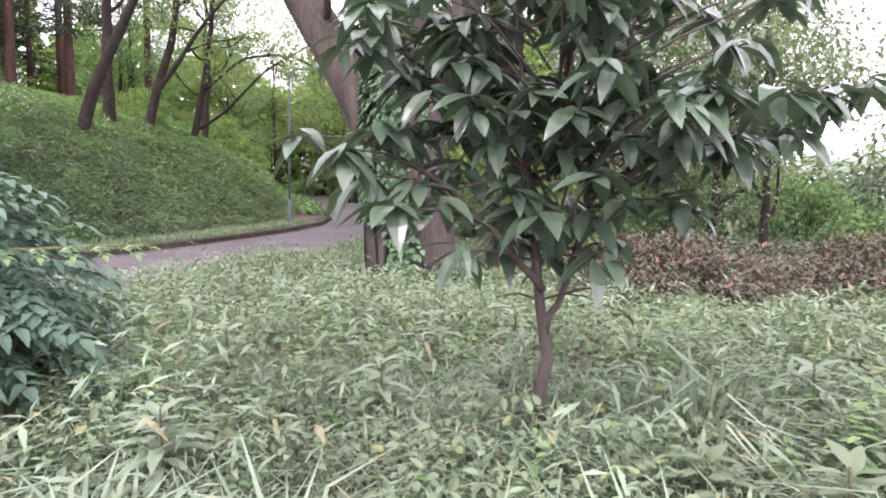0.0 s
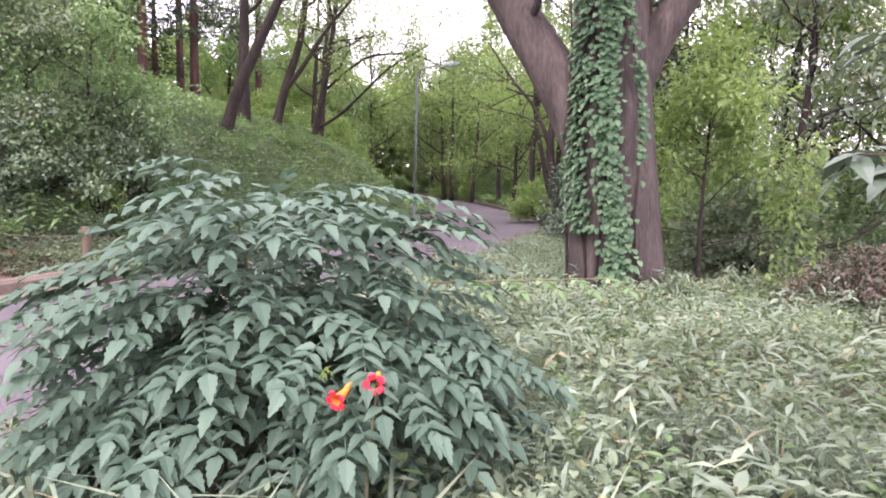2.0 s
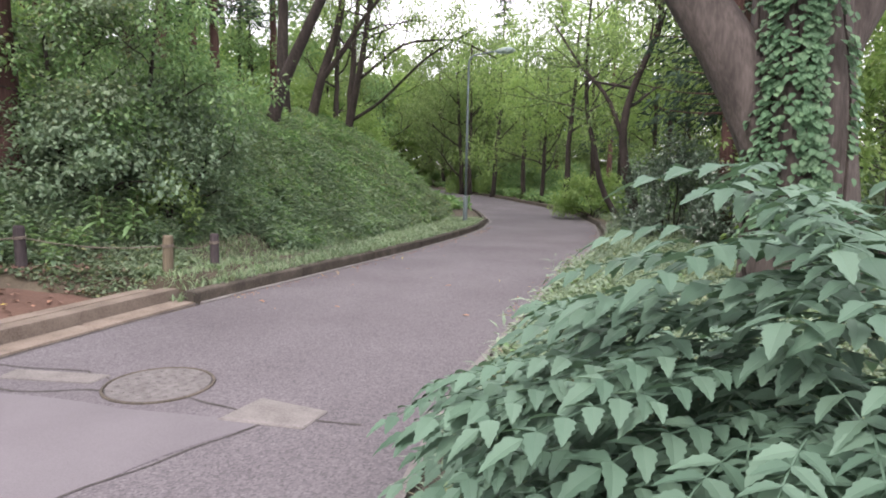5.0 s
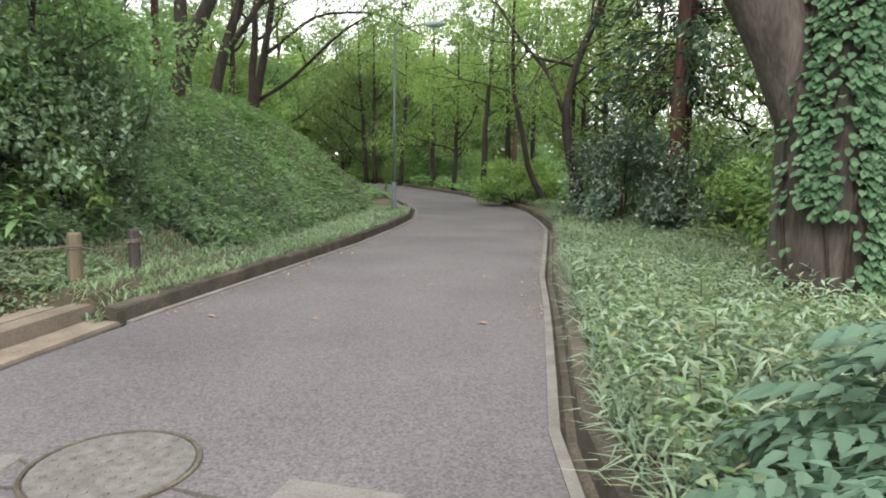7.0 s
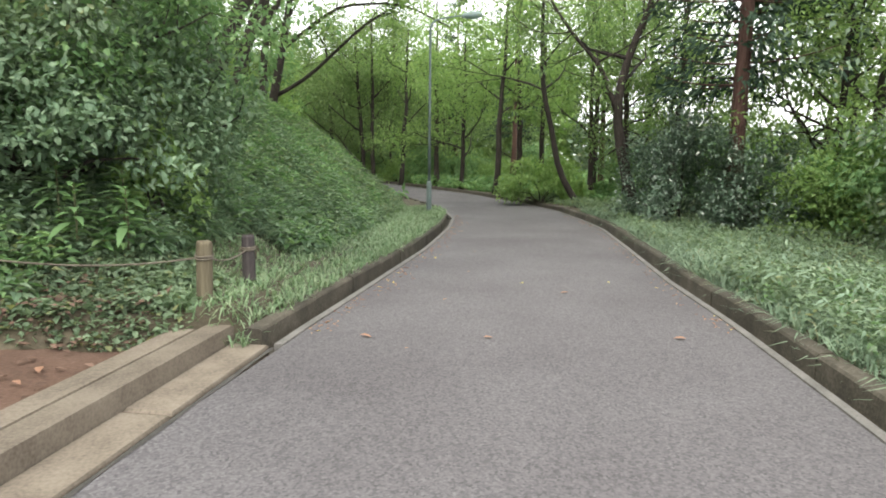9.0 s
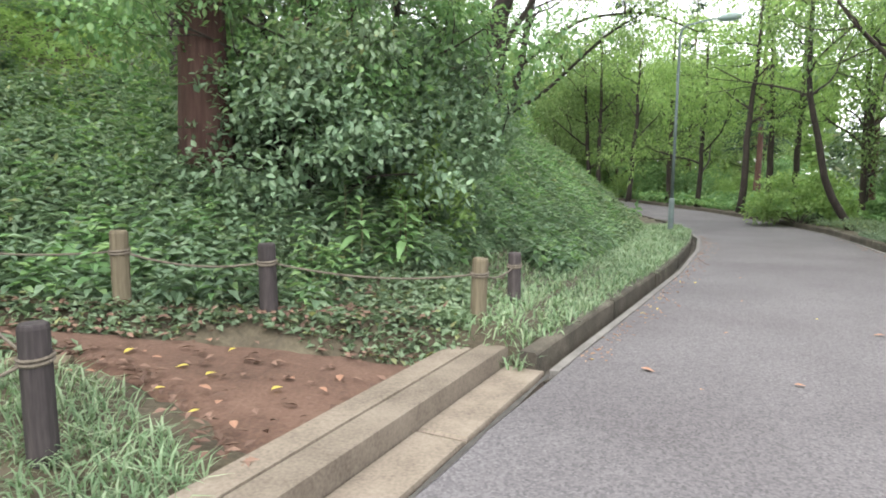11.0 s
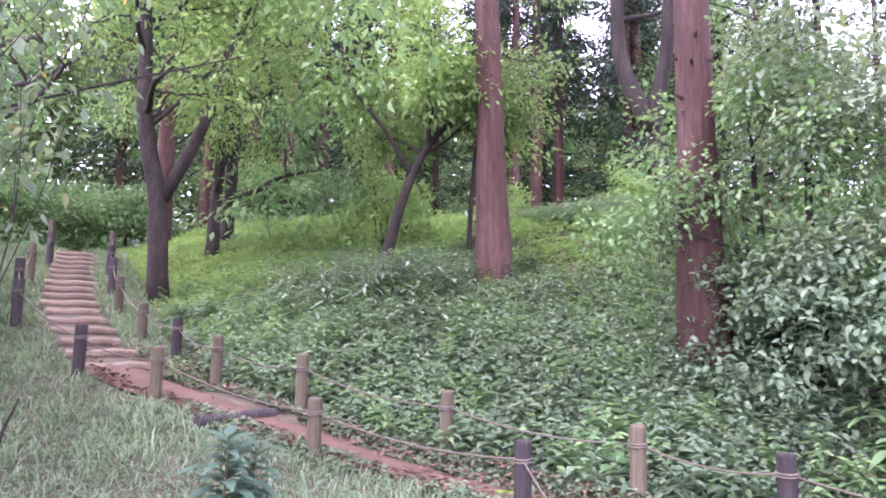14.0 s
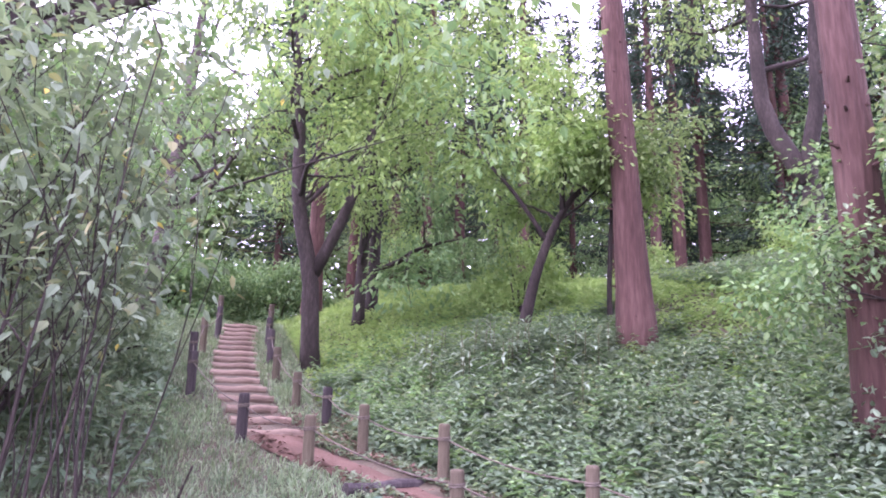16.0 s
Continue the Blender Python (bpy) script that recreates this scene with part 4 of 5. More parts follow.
def vine_bush(base, label, rx, ry, h, n, front, limit=300, stems=12, size=0.08):
    x, y = base
    ob = thing("vine_bush", (x, y, float(height(x, y)) - 0.03), label, "shrub", "trumpet vines")
    c = []
    d = unit(n * 2)
    d[:, 2] = np.abs(d[:, 2])
    front = np.array(front, float)
    lump = 0.84 + 0.2 * np.sin(d[:, 0] * 7 + 1) * np.sin(d[:, 1] * 6 + d[:, 2] * 5) + 0.12 * rng.random(len(d))
    inner = rng.random(len(d)) < 0.25
    lump = np.where(inner, lump * 0.7, lump)
    for dd, lu in zip(d[:n], lump):
        p = dd * lu * [rx, ry, h]
        p[2] += 0.03
        if p[2] < 0.3 and rng.random() < 0.65:
            continue
        out = np.array([dd[0], dd[1], 0.0]) + rng.normal(size=3) * [0.3, 0.3, 0.03]
        ax = out / (np.linalg.norm(out[:2]) + 0.05) + [0, 0, 0.12 - 0.3 * (1 - dd[2])]
        up = dd * 0.45 + [0, 0, 1.0] + rng.normal(size=3) * 0.15
        c.append((dd @ front + 0.6 * lu, p, ax, up, rng.uniform(0.75, 1.2)))
    c.sort(key=lambda a: -a[0])
    makers = [sprig(k, ln, size) for k, ln in ((4, 0.25), (5, 0.29), (4, 0.23), (5, 0.31), (3, 0.19))]
    for k in range(stems):
        e = c[(k * 37) % len(c)][1]
        t = np.linspace(0, 1, 7)[:, None]
        p = e * t + np.array([0, 0, 0.3]) * h * t * (1 - t)
        w = Buf()
        w.tube(p, np.linspace(0.012, 0.004, 7), 5, False)
        part("stem", w, M["stem"], ob)
    leafy(ob, [a[1:] for a in c], makers, L["vine"], "leaf_sprig", limit, "inner_foliage")
    return ob


def rosette(at, label, n, length, width, leaf, tall=0.3, name="weed_plant", tilt=0.5):
    """A leafy plant: a stem with long leaves standing round it, each a part."""
    x, y = at
    ob = thing(name, (x, y, float(height(x, y)) - 0.02), label, "plant", "leafy weeds on the verge")
    w = Buf()
    w.tube([(0, 0, -0.05), (0.01, 0, tall * 0.5), (0, 0.01, tall)], [0.008, 0.007, 0.004], 6)
    part("stem", w, M["stem"], ob)
    protos = []
    for k in range(3):
        v, q = leaf_blade(length * (0.85 + 0.15 * k), width, 0.3 + 0.12 * k)
        protos.append(mesh_of("leaf", v, q, L[leaf], True))
    for k in range(n):
        a = k * 2.39996 + rng.normal() * 0.2
        u = k / n
        o = new("leaf", protos[k % 3])
        o.parent = ob
        o.matrix_local = turn_to((0, 0, tall * (0.45 + 0.55 * u)), (math.cos(a), math.sin(a), tilt * (0.2 + 1.3 * u) + rng.normal() * 0.1), (0, 0, 1), rng.uniform(0.75, 1.15) * (1.1 - 0.35 * u))
    return ob


def tuft(at, label, n, length, width, leaf="pale"):
    x, y = at
    ob = thing("grass_tuft", (x, y, float(height(x, y)) - 0.02), label, "grass", "grass tufts on the verge")
    b = Buf()
    ax = np.c_[rng.normal(size=(n, 2)) * 0.45, np.ones(n)]
    b.blades(rng.normal(size=(n, 3)) * [0.05, 0.05, 0], ax, length * rng.uniform(0.6, 1.2, n), width, rng.uniform(0.5, 1.1, n))
    part("grass", b, L[leaf], ob, kind="stuff")
    return ob

# ground cover
cover("bank_weeds", "dense low green weeds covering the bank", "bank", -15, -6.2, 5, 15, 130000, 0.075, 0.26, low_bank, 0.55, levels=0.7)
# the bright leaf colour stands in for sky light on the bank's top
cover("bank_weeds", "dense low green weeds along the bank's top, coloured lighter for sky light", "bright", -26, -14.5, 4.8, 12, 50000, 0.09, 0.3, bank_side, 0.5)
cover("bank_weeds", "dense low green weeds on the bank above the road", "lush", -14, -4.6, 11, 36, 110000, 0.12, 0.24, bank_side, 0.5, levels=0.35, clump=1.4)
# crest colour raised to carry the clearing's sky light, which the crowns block
cover("crest_weeds", "yellow-green weeds on the top of the bank, sky light put into their colour", "bright", -28, -9, 5.2, 22, 90000, 0.11, 0.2, lambda x, y: (toe(x, y)[0] + 3.0 * (rng.random(len(x)) - 0.5) > 3.0) | ((x + 5.0 * (rng.random(len(x)) - 0.5) < -16.5) & (toe(x, y)[0] > 0.15)), 0.45)
cover("verge_weeds", "tangled pale green weeds on the verge", "weed", -3.4, 7, 1.2, 9.5, 90000, 0.05, 0.36, verge_side, 0.55, levels=0.4, clump=1.6, lobes=True)
cover("verge_weeds", "tangled narrow-leaved pale weeds on the verge", "pale", -3.4, 7, 1.2, 9.5, 15000, 0.12, 0.44, verge_side, 0.18, levels=0.35, clump=2.3)
cover("verge_weeds", "tangled pale green weeds beside the road", "weed", -3.3, 6, 8, 26, 80000, 0.07, 0.28, verge_side, 0.4)
cover("meadow_weeds", "light green meadow plants beyond the trees", "pale", 2, 26, 7, 34, 50000, 0.28, 0.3, verge_side, 0.4)
cover("slope_weeds", "leafy green weeds on the slope left of the log steps", "bank", -30, -12, -6, 3.2, 40000, 0.12, 0.22, lambda x, y: y < 3.0 - 0.12 * (x + 12), 0.5)
cover("far_weeds", "green undergrowth under the far trees", "lush", -24, 8, 24, 50, 60000, 0.3, 0.4, lambda x, y: (x < road_l(y) - 0.5) | (x > road_r(y) + 0.6), 0.5)
grass("verge_grass", "long pale grass on the verge", "pale", -3.45, 6, 1.1, 3.4, 62000, 0.4, 0.008, verge_side, 0.5, 0.75)
grass("verge_grass", "overhanging pale bamboo grass along the kerb", "pale", -3.6, 0.3, 3.0, 19, 80000, 0.27, 0.013, lambda x, y: (in_verge(x, y) > -0.02) & (in_verge(x, y) < 2.4), 0.7, 0.8)
grass("lawn_grass", "soft green grass beside the footpath", "grass", -22, -7.2, 0.5, 6.6, 130000, 0.17, 0.009, south_side, 0.7, 0.7)
grass("kerb_grass", "short green grass along the kerb", "grass", -8.5, -4.9, 7.3, 20, 44000, 0.16, 0.012, lambda x, y: (x < road_l(y) - 0.2) & (x > road_l(y) - 1.7) & (path_dist(x, y) > 0.3), 0.7, 0.7)
cover("path_weeds", "small creeping plants along the footpath's edge", "weed", -13.5, -7.2, 4.6, 8.6, 62000, 0.06, 0.15, lambda x, y: (path_dist(x, y) > -0.12) & (path_dist(x, y) < 1.3) & (toe(x, y)[0] > -0.5), 0.6)

cover("bank_weeds", "paler weeds standing among the low green ones on the bank", "weed", -16, -6.4, 5, 15, 36000, 0.075, 0.34, low_bank, 0.5, levels=0.35, clump=0.7)

herbs("bank_herbs", "broad-leaved green herbs standing over the low weeds of the bank", "bank", -15.5, -6.3, 5, 16, 11000, 0.32, 0.128, low_bank, 9, 0.5, lobes=False)
herbs("bank_herbs", "light green young herbs in patches on the bank", "lush", -17, -6.5, 5.2, 16, 5000, 0.36, 0.125, low_bank, 9, 0.46, clump=1.9, lobes=False)
herbs("bank_herbs", "pale broad-leaved herbs on the slope above the road", "weed", -10, -4.8, 12, 24, 7000, 0.26, 0.13, bank_side, 9, 0.5, clump=1.3, lobes=False)
# same bright leaf: the clearing's light is put into the herbs' colour
herbs("crest_herbs", "yellow-green herbs on the crest of the bank", "bright", -24, -9, 7, 18, 7000, 0.22, 0.12, lambda x, y: toe(x, y)[0] > 2.6, 9, 0.4, clump=1.4)
herbs("verge_herbs", "leafy light green herbs tangled on the verge", "lush", -3.2, 6, 1.6, 9, 1300, 0.34, 0.08, verge_side, 10, 0.5, clump=1.8)
herbs("verge_herbs", "pale leafy herbs tangled on the verge", "weed", -3.2, 7, 1.6, 9, 1700, 0.36, 0.08, verge_side, 10, 0.4, clump=1.2)
herbs("path_herbs", "small leafy herbs between the footpath and its posts", "weed", -14, -7.3, 4.6, 8.8, 4200, 0.1, 0.07, lambda x, y: (path_dist(x, y) > 0.03) & (path_dist(x, y) < 1.4) & (toe(x, y)[0] > -0.6), 9, 0.55, clump=1.6)

# trees on the bank above the road
G1 = "trees above the road"
tree("leaning_tree", (-9.3, 15.1), "dark leaning trunk on the bank above the road", r=0.16, bends=((0.3, 0, 1.07), (0.95, 0, 2.3), (1.8, 0.2, 4.2), (2.4, 0.3, 6.2)), start=0.5, limbs=6, limb_len=2.2, leaf="bright", per=18, group=G1)
tree("upright_tree", (-9.9, 17.2), "dark upright trunk on the bank above the road", 9.0, 0.17, (0.02, 0.0), 0.45, 7, 2.4, leaf="crown", per=16, group=G1)
tree("forked_tree", (-10.0, 19.3), "dark forked leaning tree on the bank above the road", r=0.15, bends=((0.38, 0, 1.46), (0.85, 0, 2.6), (1.1, 0, 4.5), (1.0, 0, 7.0)), start=0.5, limbs=6, limb_len=2.3,
     stems=(([(0.3, 0, 1.2), (0.9, 0, 1.9), (1.6, 0.1, 3.0), (2.8, 0.2, 4.4)], 0.09),), leaf="bright", per=18, group=G1)
tree("arching_tree", (-9.6, 21.4), "dark leaning tree with arching limbs over the road", r=0.13, bends=((0.28, 0, 1.33), (0.53, 0, 2.6), (0.8, 0, 4.5), (0.9, 0, 6.5)), start=0.45, limbs=6, limb_len=2.3,
     stems=(([(0.1, 0, 0.5), (1.0, 0, 1.0), (2.7, -0.3, 2.5), (4.2, -0.6, 3.2)], 0.06), ([(0.4, 0, 1.8), (1.9, -0.2, 2.9), (3.6, -0.6, 2.9), (4.8, -0.8, 2.3)], 0.055)), leaf="bright", per=18, group=G1)
tree("upright_tree", (-10.4, 24.0), "dark trunk on the far bank above the road", 9, 0.14, (0.06, 0), 0.35, 7, 2.5, leaf="crown", per=16, group=G1)

# right of the road
G2 = "trees beside the road's bend"
tree("curled_tree", (-0.9, 21.4), "dark tree whose thin trunk curves up from the verge", r=0.1, bends=((-0.75, 0, 1.15), (-0.9, 0, 2.2), (-1.25, 0, 3.4), (-1.3, 0, 5.5), (-1.2, 0, 7.5)), start=0.4, limbs=8, limb_len=2.4, leaf="bright", per=18, cluster=0.6, group=G2)
tree("crooked_tree", (-0.9, 16.7), "crooked dark tree rising from evergreen shrubs", r=0.13, bends=((-0.5, 0, 1.7), (-0.62, 0, 2.6), (-0.4, 0, 3.6), (0.05, 0, 4.6), (0.2, 0, 6.5)), start=0.45, limbs=7, limb_len=2.2,
     stems=(([(-0.6, 0, 2.4), (-0.95, 0, 3.3), (-1.6, 0.1, 4.0), (-2.2, 0.2, 4.9)], 0.06),), leaf="crown", per=14, group=G2)

# conifers and broadleaf trees on the bank
cedar((-12.92, 8.6), 17, 0.21, (-0.026, -0.034), 9.0, 18)
cedar((-14.0, 9.36), 16, 0.15, (-0.02, -0.03), 8.5, 18)
cedar((-9.81, 8.5), 17, 0.2, (-0.014, -0.012), 9.0, 18, label="tall conifer whose lower trunk stands in a shrub")
G3 = "broadleaf trees on the bank"
tree("forked_tree", (-16.97, 5.28), "slender forked tree with a smooth brown trunk and light green leaves", r=0.165, bends=((-0.02, -0.08, 1.1), (-0.01, -0.06, 1.75), (-0.08, -0.39, 2.7), (-0.08, -0.42, 3.6), (-0.09, -0.46, 4.7), (-0.12, -0.63, 5.8), (0, -0.4, 7.6)), start=0.4, limbs=10, limb_len=1.7,
     bark="dark_bark", leaf="bright", size=0.11, per=15, cluster=0.5, lobes=True, flare=1.15,
     stems=(([(-0.01, -0.06, 1.7), (0.04, 0.19, 2.25), (0.11, 0.48, 2.97), (0.19, 0.76, 4.03), (0.25, 0.95, 5.1), (0.25, 1.0, 6.1), (0.3, 1.2, 7.4)], 0.11), ([(-0.1, -0.5, 4.7), (-0.01, 0, 5.3), (0.2, 0.81, 5.66), (0.46, 1.57, 5.7), (0.86, 2.5, 5.95)], 0.04),
            ([(-0.03, -0.3, 2.84), (0.07, 0.25, 3.5), (0.26, 0.95, 4.6), (0.48, 1.6, 5.3)], 0.035)), tropism=0.3, group=G3)
tree("leaning_tree", (-14.44, 7.72), "thin dark tree leaning over the weeds with bright leaves", r=0.1, bends=((0.12, 0.2, 1.05), (0.25, 0.41, 1.75), (0.41, 0.65, 2.25), (0.54, 0.82, 2.45), (0.9, 1.3, 2.7)), start=0.6, limbs=8, limb_len=1.3, leaf="bright", size=0.1, per=17, cluster=0.42, lobes=True,
     stems=(([(0.22, 0.36, 1.6), (0.0, 0.0, 2.3), (-0.3, -0.5, 3.0), (-0.4, -0.6, 3.8)], 0.04), ([(0.35, 0.55, 2.0), (0.35, 0.55, 2.8), (0.4, 0.7, 3.8)], 0.045)), group=G3)
tree("crooked_tree", (-11.25, 10.05), "dark crooked tree with two thick curving limbs", r=0.145, bends=((0.02, 0.0, 1.0), (-0.1, -0.08, 1.9), (-0.16, -0.11, 2.2), (0.0, -0.02, 2.7), (0.06, 0.04, 3.4), (0.03, 0.02, 3.8), (0.2, 0.15, 5.5)), start=0.7, limbs=4, limb_len=2.0, flare=1.1,
     stems=(([(-0.12, -0.1, 2.0), (-0.25, -0.2, 2.45), (-0.42, -0.3, 2.75), (-0.5, -0.36, 3.1), (-0.46, -0.34, 3.6), (-0.5, -0.36, 4.4), (-0.4, -0.3, 6.5)], 0.12),), leaf="canopy", per=12, group=G3)
tree("slim_tree", (-13.8, 8.85), "thin dark slanting stem beside a conifer", r=0.045, bends=((0.0, 0.0, 0.7), (0.03, 0.05, 1.8), (0.2, 0.2, 3.0)), start=0.6, limbs=4, limb_len=1.0, leaf="canopy", size=0.1, per=14, cluster=0.4, group=G3)
tree("slim_tree", (-18.8, 6.55), "dark slanting trunk with bright leaves behind the forked tree", r=0.13, bends=((0, 0, 1.1), (0.02, 0.05, 2.3), (0.06, 0.15, 3.4), (0.1, 0.3, 4.8), (0.1, 0.3, 7.0)), start=0.15, limbs=8, limb_len=1.5, leaf="bright", size=0.12, per=12, cluster=0.5, group=G3)
tree("grey_tree", (-20.2, 2.6), "grey spreading tree with airy branches against the sky", 9.5, 0.2, (0.02, 0.04), 0.25, 9, 3.0, "grey_bark", "lush", 0.12, 8, 0.6, group=G3)
tree("overhanging_tree", (-12.6, 1.4), "dark tree with a thick limb reaching over the slope", 9, 0.22, (0.0, -0.02), 0.3, 8, 2.2, "dark_bark", "lush", 0.11, 10, 0.5,
     stems=(([(0, 0, 3.6), (0.5, 1.0, 4.1), (1.0, 2.2, 4.6), (1.5, 3.6, 4.75)], 0.11), ([(0, 0, 1.4), (0.5, 0.8, 1.9), (1.0, 2.2, 2.5), (1.3, 3.2, 2.9)], 0.02)), group=G3)
far_cedar = cedar((-23.8, 9.9), 18, 0.2, bare=5.5, per=55, group="far conifers")
low_cedar = cedar((1.0, 16.6), 15, 0.18, bare=3.2, per=50, label="dark conifer with low drooping branches", group="far conifers")
wood_tree = tree("woodland_tree", (-19.4, 6.9), "dark slender woodland tree with green leaves", 10, 0.14, (0.03, 0), 0.18, 9, 2.6, leaf="lush", size=0.16, per=20, cluster=0.65, group="far woodland trees")
# canopy instead of crown leaf: open-sky light is put into the leaf colour
wood_tree_b = tree("woodland_tree", (3.5, 16.0), "woodland tree with a thin trunk and airy crown, coloured lighter for sky light", 9, 0.12, (0.05, 0.02), 0.12, 11, 2.7, leaf="canopy", size=0.16, per=20, cluster=0.65, group="far woodland trees")
under = shrub((-16.4, 8.9), "light green sapling bush under the conifers", 1.0, 1.0, 1.7, "bright", 2600, 0.12, group="undergrowth")
under_b = shrub((2.4, 13.5), "leafy green undergrowth bush", 1.6, 1.5, 2.0, "lush", 5000, 0.13, group="undergrowth")

# shrubs
shrub((-8.95, 8.75), "leafy green shrub on the bank beside a conifer", 1.3, 0.9, 1.5, "bank", 12000, 0.07, 14, 0.6, clumps=120, lobes=True, puff=0.26)
for x, y, h_, lx, ly, lf in ((-8.95, 9.0, 4.0, -0.03, 0.0, "weed"), (-8.45, 9.4, 3.5, 0.06, 0.02, "lush"), (-9.3, 8.9, 3.0, -0.06, -0.04, "lush")):
    tree("spreading_shrub", (x, y), "tall spreading shrub with arching sprays of green leaves", h_, 0.05, (lx, ly), 0.14, 12, 1.0, "dark_bark", lf, 0.066, 17, 0.32, lobes=True, aspect=0.62, category="shrub", group="spreading shrubs on the bank", tropism=0.35, lift=0.02)
shrub((-8.3, 9.9), "tall green shrub beside the conifer", 1.1, 1.1, 2.0, "bank", 9000, 0.072, 10, 0.6, clumps=90, lobes=True, puff=0.24)
shrub((-9.4, 11.0), "leafy green shrub arching over the bank", 1.2, 1.3, 1.7, "lush", 10000, 0.075, 10, 0.55, clumps=80, puff=0.26)
shrub((-7.95, 9.1), "pale green leafy sapling at the shrub's foot", 0.45, 0.4, 1.3, "bright", 1300, 0.08, 6, clumps=40)
shrub((-0.4, 16.0), "dark glossy evergreen shrub beside the road", 1.1, 1.2, 2.4, "glossy", 11000, 0.085, 8)
shrub((0.9, 15.0), "dark evergreen shrub under the trees", 1.2, 1.0, 1.8, "glossy", 8000, 0.085, 8)
shrub((-1.7, 23.2), "yellow-green low bush beside the bend of the road", 1.3, 1.2, 1.5, "bright", 5000, 0.12, 8)
shrub((2.0, 11.5), "pale leafy shrub behind the ivy-clad tree", 1.5, 1.2, 1.7, "weed", 6000, 0.1, 9)
for x, y, rx in ((2.9, 7.7, 1.6), (5.3, 7.6, 1.7), (7.8, 7.4, 1.8)):
    shrub((x, y), "low clipped hedge with reddish-brown tinged leaves", rx, 1.5, 0.95, "red", 17000, 0.065, 10, clumps=240, name="hedge", group="hedge row", puff=0.2)
tree("garden_tree", (9.0, 11.5), "dark-leaved tree beyond the hedge", 5.5, 0.12, (0, 0), 0.12, 9, 1.9, leaf="glossy", size=0.13, per=22, cluster=0.5, group="trees beyond the hedge")
tree("garden_tree", (5.0, 13.5), "light airy tree beyond the hedge", 7, 0.1, (0.03, 0), 0.2, 8, 2.2, leaf="pale", size=0.12, per=10, cluster=0.6, group="trees beyond the hedge")

AIR = "pale airy trees behind the ivy-clad tree"
tree("young_tree", (0.75, 9.3), "young light green tree close behind the ivy-clad trunk", 3.2, 0.035, (0.02, 0.02), 0.3, 9, 0.9, leaf="bright", size=0.1, per=16, cluster=0.35, group=AIR)
tree("airy_tree", (2.6, 12.0), "airy pale green tree behind the ivy-clad trunk", 6.5, 0.09, (0.03, 0), 0.12, 13, 1.9, leaf="pale", size=0.12, per=10, cluster=0.5, group=AIR)
tree("airy_tree", (5.6, 12.5), "airy pale green tree beyond the hedge", 5.5, 0.09, (-0.03, 0), 0.25, 11, 1.8, leaf="weed", size=0.12, per=12, cluster=0.5, group=AIR)
tree("airy_tree", (3.0, 16.2), "light green leafy tree standing beyond the verge", 7.5, 0.1, (0.02, 0), 0.08, 13, 2.0, leaf="bright", size=0.13, per=14, cluster=0.55, group=AIR)
tree("airy_tree", (-3.6, 31.5), "light green leafy tree at the far bend of the road", 8, 0.11, (0.02, 0), 0.2, 11, 2.3, leaf="bright", size=0.15, per=19, cluster=0.6, group=AIR)
tree("airy_tree", (0.6, 26.0), "light green leafy tree beside the bend of the road", 8.5, 0.11, (-0.03, 0), 0.2, 11, 2.4, leaf="bright", size=0.14, per=19, cluster=0.6, group=AIR)
# bright leaves: the haze and sky light beyond the bend are in their colour
for x, y, h_, lx in ((-2.6, 27.5, 9, 0.03), (-1.4, 29.0, 10, -0.02), (-4.6, 34.0, 10, 0.0), (-6.3, 36.0, 9, 0.04), (-0.2, 31.0, 10, 0.02), (1.4, 28.5, 9, -0.03), (-7.8, 38.0, 10, 0.0), (2.4, 23.0, 9, 0.02), (1.6, 25.0, 8, -0.05)):
    tree("slim_tree", (x, y), "slim dark trunk with a thin high crown beyond the bend", h_, 0.13, (lx, 0), 0.4, 7, 2.0, leaf="bright", size=0.16, per=18, cluster=0.65, depth=1, group="slim trees beyond the bend")
shrub((1.9, 13.9), "bright leafy bush under the trees beside the verge", 1.5, 1.1, 1.7, "bright", 7000, 0.1, 9, clumps=90)

# great ivy-clad tree
BX, BY = -0.33, 8.6
tree("ivy_tree", (BX, BY), "great old tree with furrowed grey-brown bark, forked and clad in ivy", r=0.62, bends=((0, 0, 0.3), (-0.11, 0, 1.5), (-0.2, 0, 2.6), (-0.25, 0, 3.7), (-0.3, 0, 9.0)), start=0.5, limbs=6, limb_len=2.4,
     bark="grey_bark", leaf="canopy", size=0.12, per=6, cluster=0.6, flare=1.06,
     stems=(([(-0.2, 0, 1.5), (-0.46, 0, 2.1), (-0.72, 0, 2.65), (-1.08, 0.05, 3.2), (-1.5, 0.1, 3.75), (-2.2, 0.2, 5.2), (-2.6, 0.2, 7.0)], 0.36), ([(-0.1, 0, 2.2), (0.28, 0, 3.3), (0.62, 0, 3.75), (1.2, 0.1, 4.7), (1.8, 0.3, 6.5)], 0.25)))
ivy = thing("ivy", (BX, BY, float(height(BX, BY))), "glossy green ivy climbing the old tree's trunk", "climbing plant")
n = 3500
zz = rng.uniform(0.0, 5.2, n)
lane = rng.choice(4, n, p=[0.5, 0.36, 0.04, 0.1])
aa = np.array([-1.68, -2.35, -2.9, -1.15])[lane] + 0.1 * np.sin(zz * 2.1 + lane) + rng.normal(size=n) * np.array([0.13, 0.16, 0.1, 0.05])[lane]
keep = (zz < np.array([5.2, 3.6, 2.6, 5.2])[lane]) & (zz > np.array([0, 0.9, 0, 1.7])[lane])
zz, aa = zz[keep], aa[keep]
rr = 0.62 * np.interp(zz, [0, 0.3, 2, 5], [1.06, 1.0, 0.86, 0.65]) + 0.015
